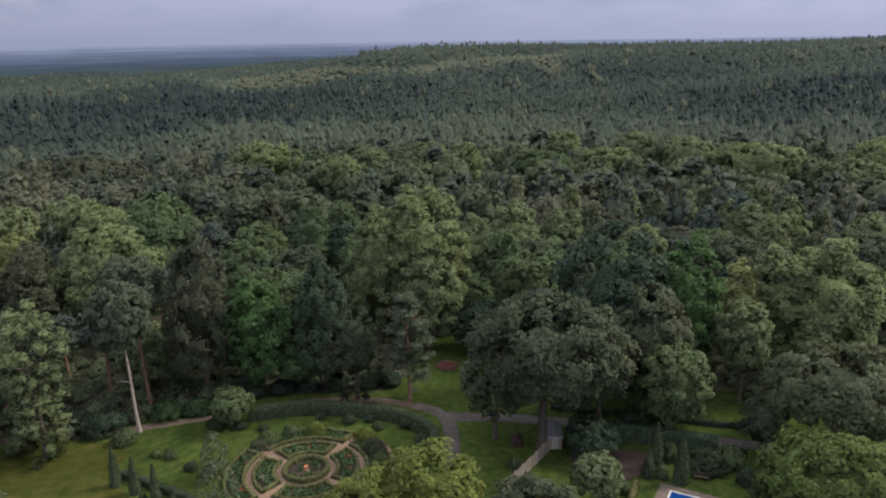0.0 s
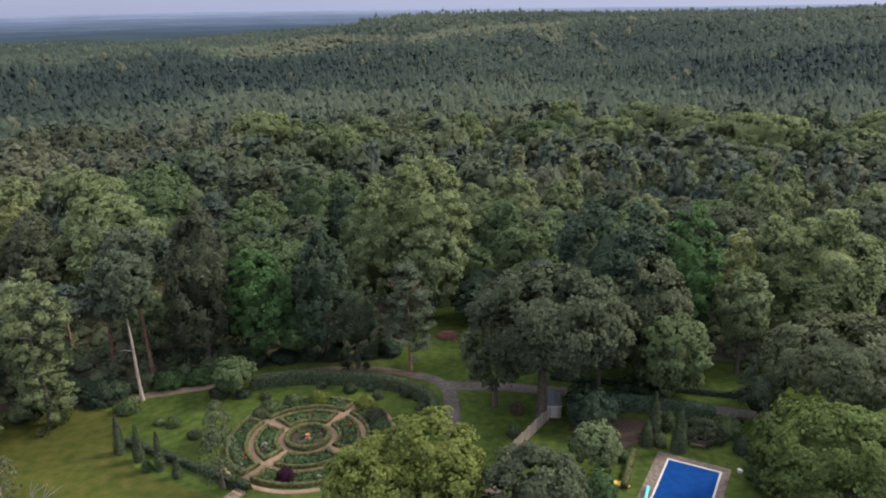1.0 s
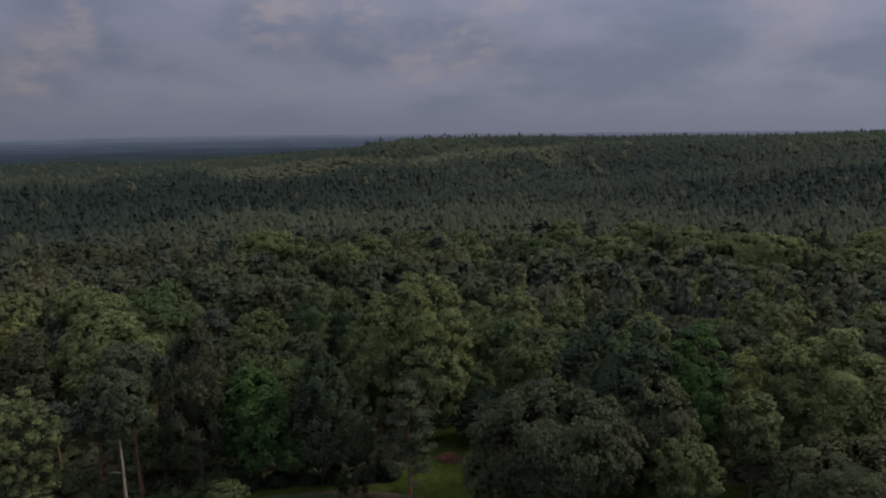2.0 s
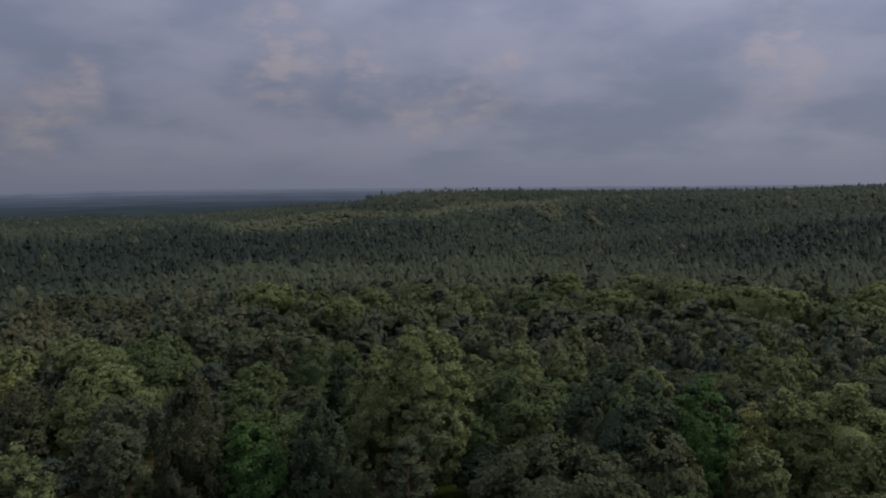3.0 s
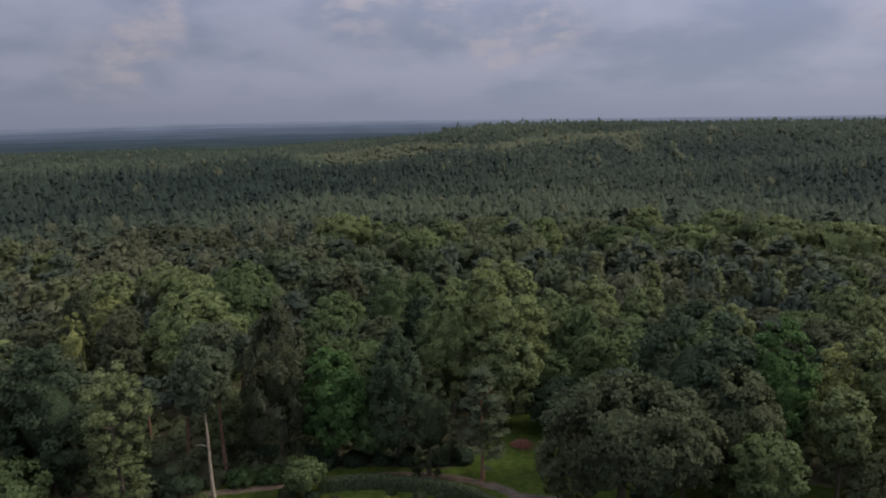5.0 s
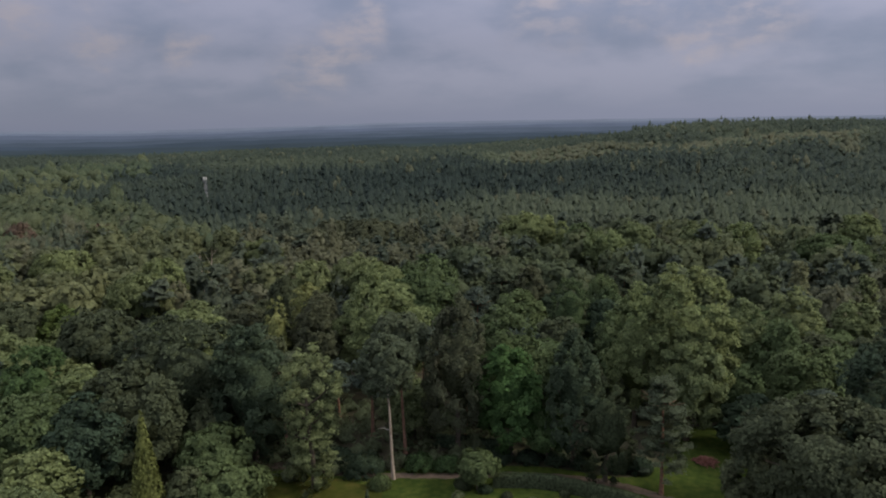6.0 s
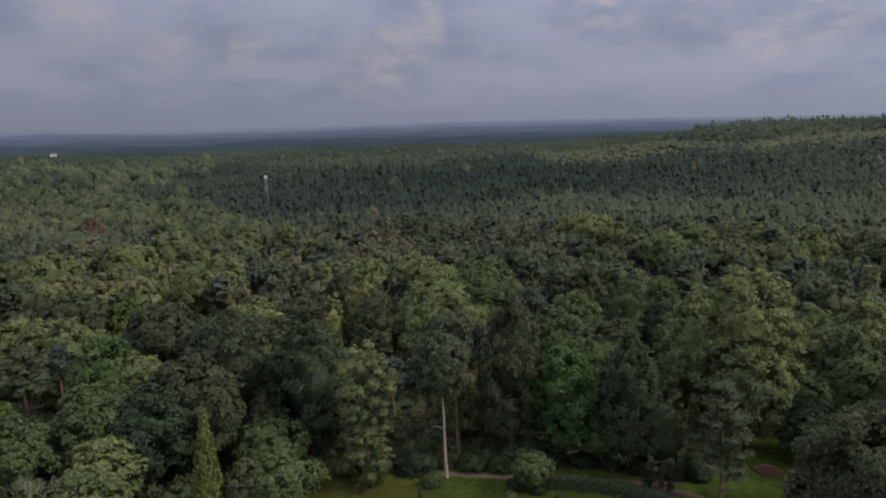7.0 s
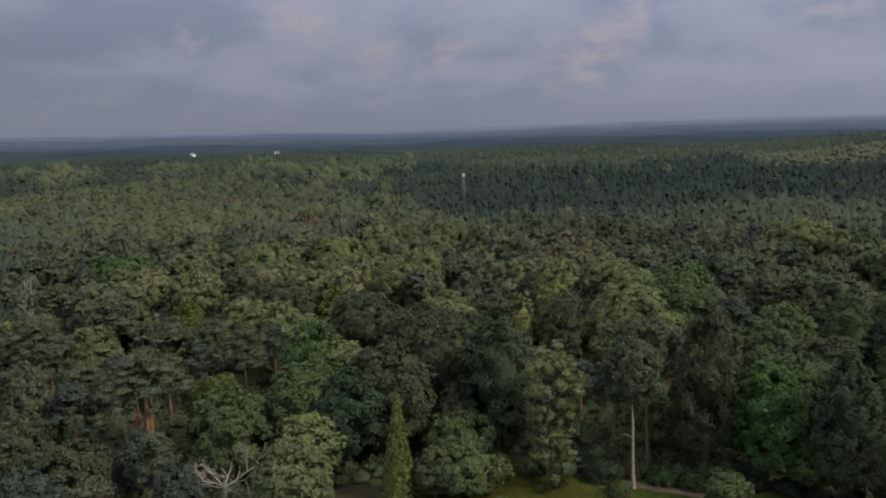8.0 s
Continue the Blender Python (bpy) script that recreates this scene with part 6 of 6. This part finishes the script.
# ---- the nearest rank of the wood, tree by tree ----
wx, wy, wd, wa, wrng = spread(8.8, 84, 172, 5)
wk = species(wx, wy, wd, wa, wrng)
NEAR_KIND = {0: ("round", "round", "tall"), 1: ("pine", "pine", "tall"), 2: ("tall", "tall", "round")}
NEAR_TONE = {0: ("mid_green", "olive_dark", "dark_green", "mid_green", "olive_dark"), 1: ("pine_green", "pine_blue"), 2: ("pale_olive", "brown_green", "grey_green")}
NEAR_LABEL = {0: "rounded broadleaf tree among others in the wood", 1: "pine with layered needle clouds in the wood", 2: "slender pale feathery tree in the wood"}
for x, y, k in zip(wx, wy, wk):
    k = int(k)
    h, r = wrng.normal(12.6, 2.2), wrng.uniform(4.4, 6.2) if k == 0 else wrng.uniform(3.7, 5.2)
    if any(math.hypot(x - a, y - b) < 0.62 * q + 0.45 * r for a, b, q in STANDING):
        continue
    # the sunlit stretch on the left is painted in by paler leaf tones
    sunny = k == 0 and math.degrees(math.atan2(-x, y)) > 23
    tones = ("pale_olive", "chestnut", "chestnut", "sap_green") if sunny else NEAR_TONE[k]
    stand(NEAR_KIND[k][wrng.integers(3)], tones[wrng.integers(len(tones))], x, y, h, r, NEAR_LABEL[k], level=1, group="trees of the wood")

# undergrowth that closes the wood's edge
ux, uy, ud, ua, urng = spread(3.8, 84, 165, 12)
keep = (ud < edge_of(ua) + np.where(ua > 44, 62, 26)) & ~((ux > -7) & (ux < 14) & (uy < 124))
uc = np.stack([ux, uy, urng.uniform(0.2, 0.9, len(ux))], 1)[keep]
under = [clumps(urng, np.array([c]), np.array([urng.uniform(1.2, 2.5)]), c - (0, 0, 3.0), 40, 0.5, 0.9, False) for c in uc]
under = joined(under)
tagged(new("undergrowth", mesh_np("undergrowth", under[0], under[1], WOOD["broad"], np.repeat(0.30, len(under[0])), nor=under[2])), "dark green undergrowth along the wood's edge", "undergrowth", kind="stuff")

mx, my, md, ma, mrng = spread(7.2, 168, 285, 8)
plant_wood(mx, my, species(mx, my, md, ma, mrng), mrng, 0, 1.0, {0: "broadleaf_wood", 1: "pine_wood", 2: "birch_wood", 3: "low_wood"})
fx, fy, fd, fa, frng = spread(5.8, 280, 600, 9)
plant_wood(fx, fy, species(fx, fy, fd, fa, frng), frng, 1, 0.88, {0: "far_broadleaf_wood", 1: "far_pine_wood", 2: "far_birch_wood"})
fx, fy, fd, fa, frng = spread(7.6, 594, 1320, 10)
plant_wood(fx, fy, species(fx, fy, fd, fa, frng), frng, 2, 1.22, {0: "hill_broadleaf_wood", 1: "hill_pine_wood", 2: "hill_birch_wood"})

# lower growth that closes the wood between the crowns
cr, cs = np.geomspace(176, 1330, 100), np.radians(np.linspace(-37, 77, 280))
cd, ca_ = np.meshgrid(cr, cs, indexing="ij")
crng = np.random.default_rng(21)
cx, cy = -np.sin(ca_) * cd, np.cos(ca_) * cd
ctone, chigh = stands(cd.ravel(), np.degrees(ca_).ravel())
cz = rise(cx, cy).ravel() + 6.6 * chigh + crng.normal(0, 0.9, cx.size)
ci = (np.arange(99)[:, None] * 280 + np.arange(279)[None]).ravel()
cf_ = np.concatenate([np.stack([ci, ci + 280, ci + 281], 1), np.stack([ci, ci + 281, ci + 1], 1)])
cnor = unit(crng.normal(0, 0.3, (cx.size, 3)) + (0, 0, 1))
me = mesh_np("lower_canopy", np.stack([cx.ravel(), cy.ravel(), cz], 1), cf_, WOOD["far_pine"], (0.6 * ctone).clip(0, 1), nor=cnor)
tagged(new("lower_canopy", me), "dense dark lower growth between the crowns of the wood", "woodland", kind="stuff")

mast = tagged(new("telecom_mast"), "slim grey lattice mast with white antennas above the trees", "mast")
mast.matrix_world = pose(-240.6, 306.9, 0)
for sx, sy in ((-0.45, -0.45), (0.45, -0.45), (0.45, 0.45), (-0.45, 0.45)):
    ob = new("mast_leg", mesh_np("mast_leg", *tube([(sx * 1.3, sy * 1.3, 0), (sx, sy, 26)], [0.13, 0.10], 6), mast_steel))
    ob.parent = mast
for z in range(2, 26, 2):
    for a, b in (((-1, -1), (1, -1)), ((1, -1), (1, 1)), ((1, 1), (-1, 1)), ((-1, 1), (-1, -1))):
        w = 0.45 * (1.3 - 0.3 * z / 26)
        ob = new("brace", mesh_np("brace", *tube([(a[0] * w, a[1] * w, z), (b[0] * w, b[1] * w, z + 2 if z < 24 else z)], [0.035, 0.035], 4), mast_steel))
        ob.parent = mast
for a in range(6):
    t_ = math.radians(60 * a)
    part("antenna", bm_box(0.3, 0.2, 1.7, 0.7 * math.cos(t_), 0.7 * math.sin(t_), 24.6, 0.05, 60 * a), white_paint, mast, "white panel antenna")
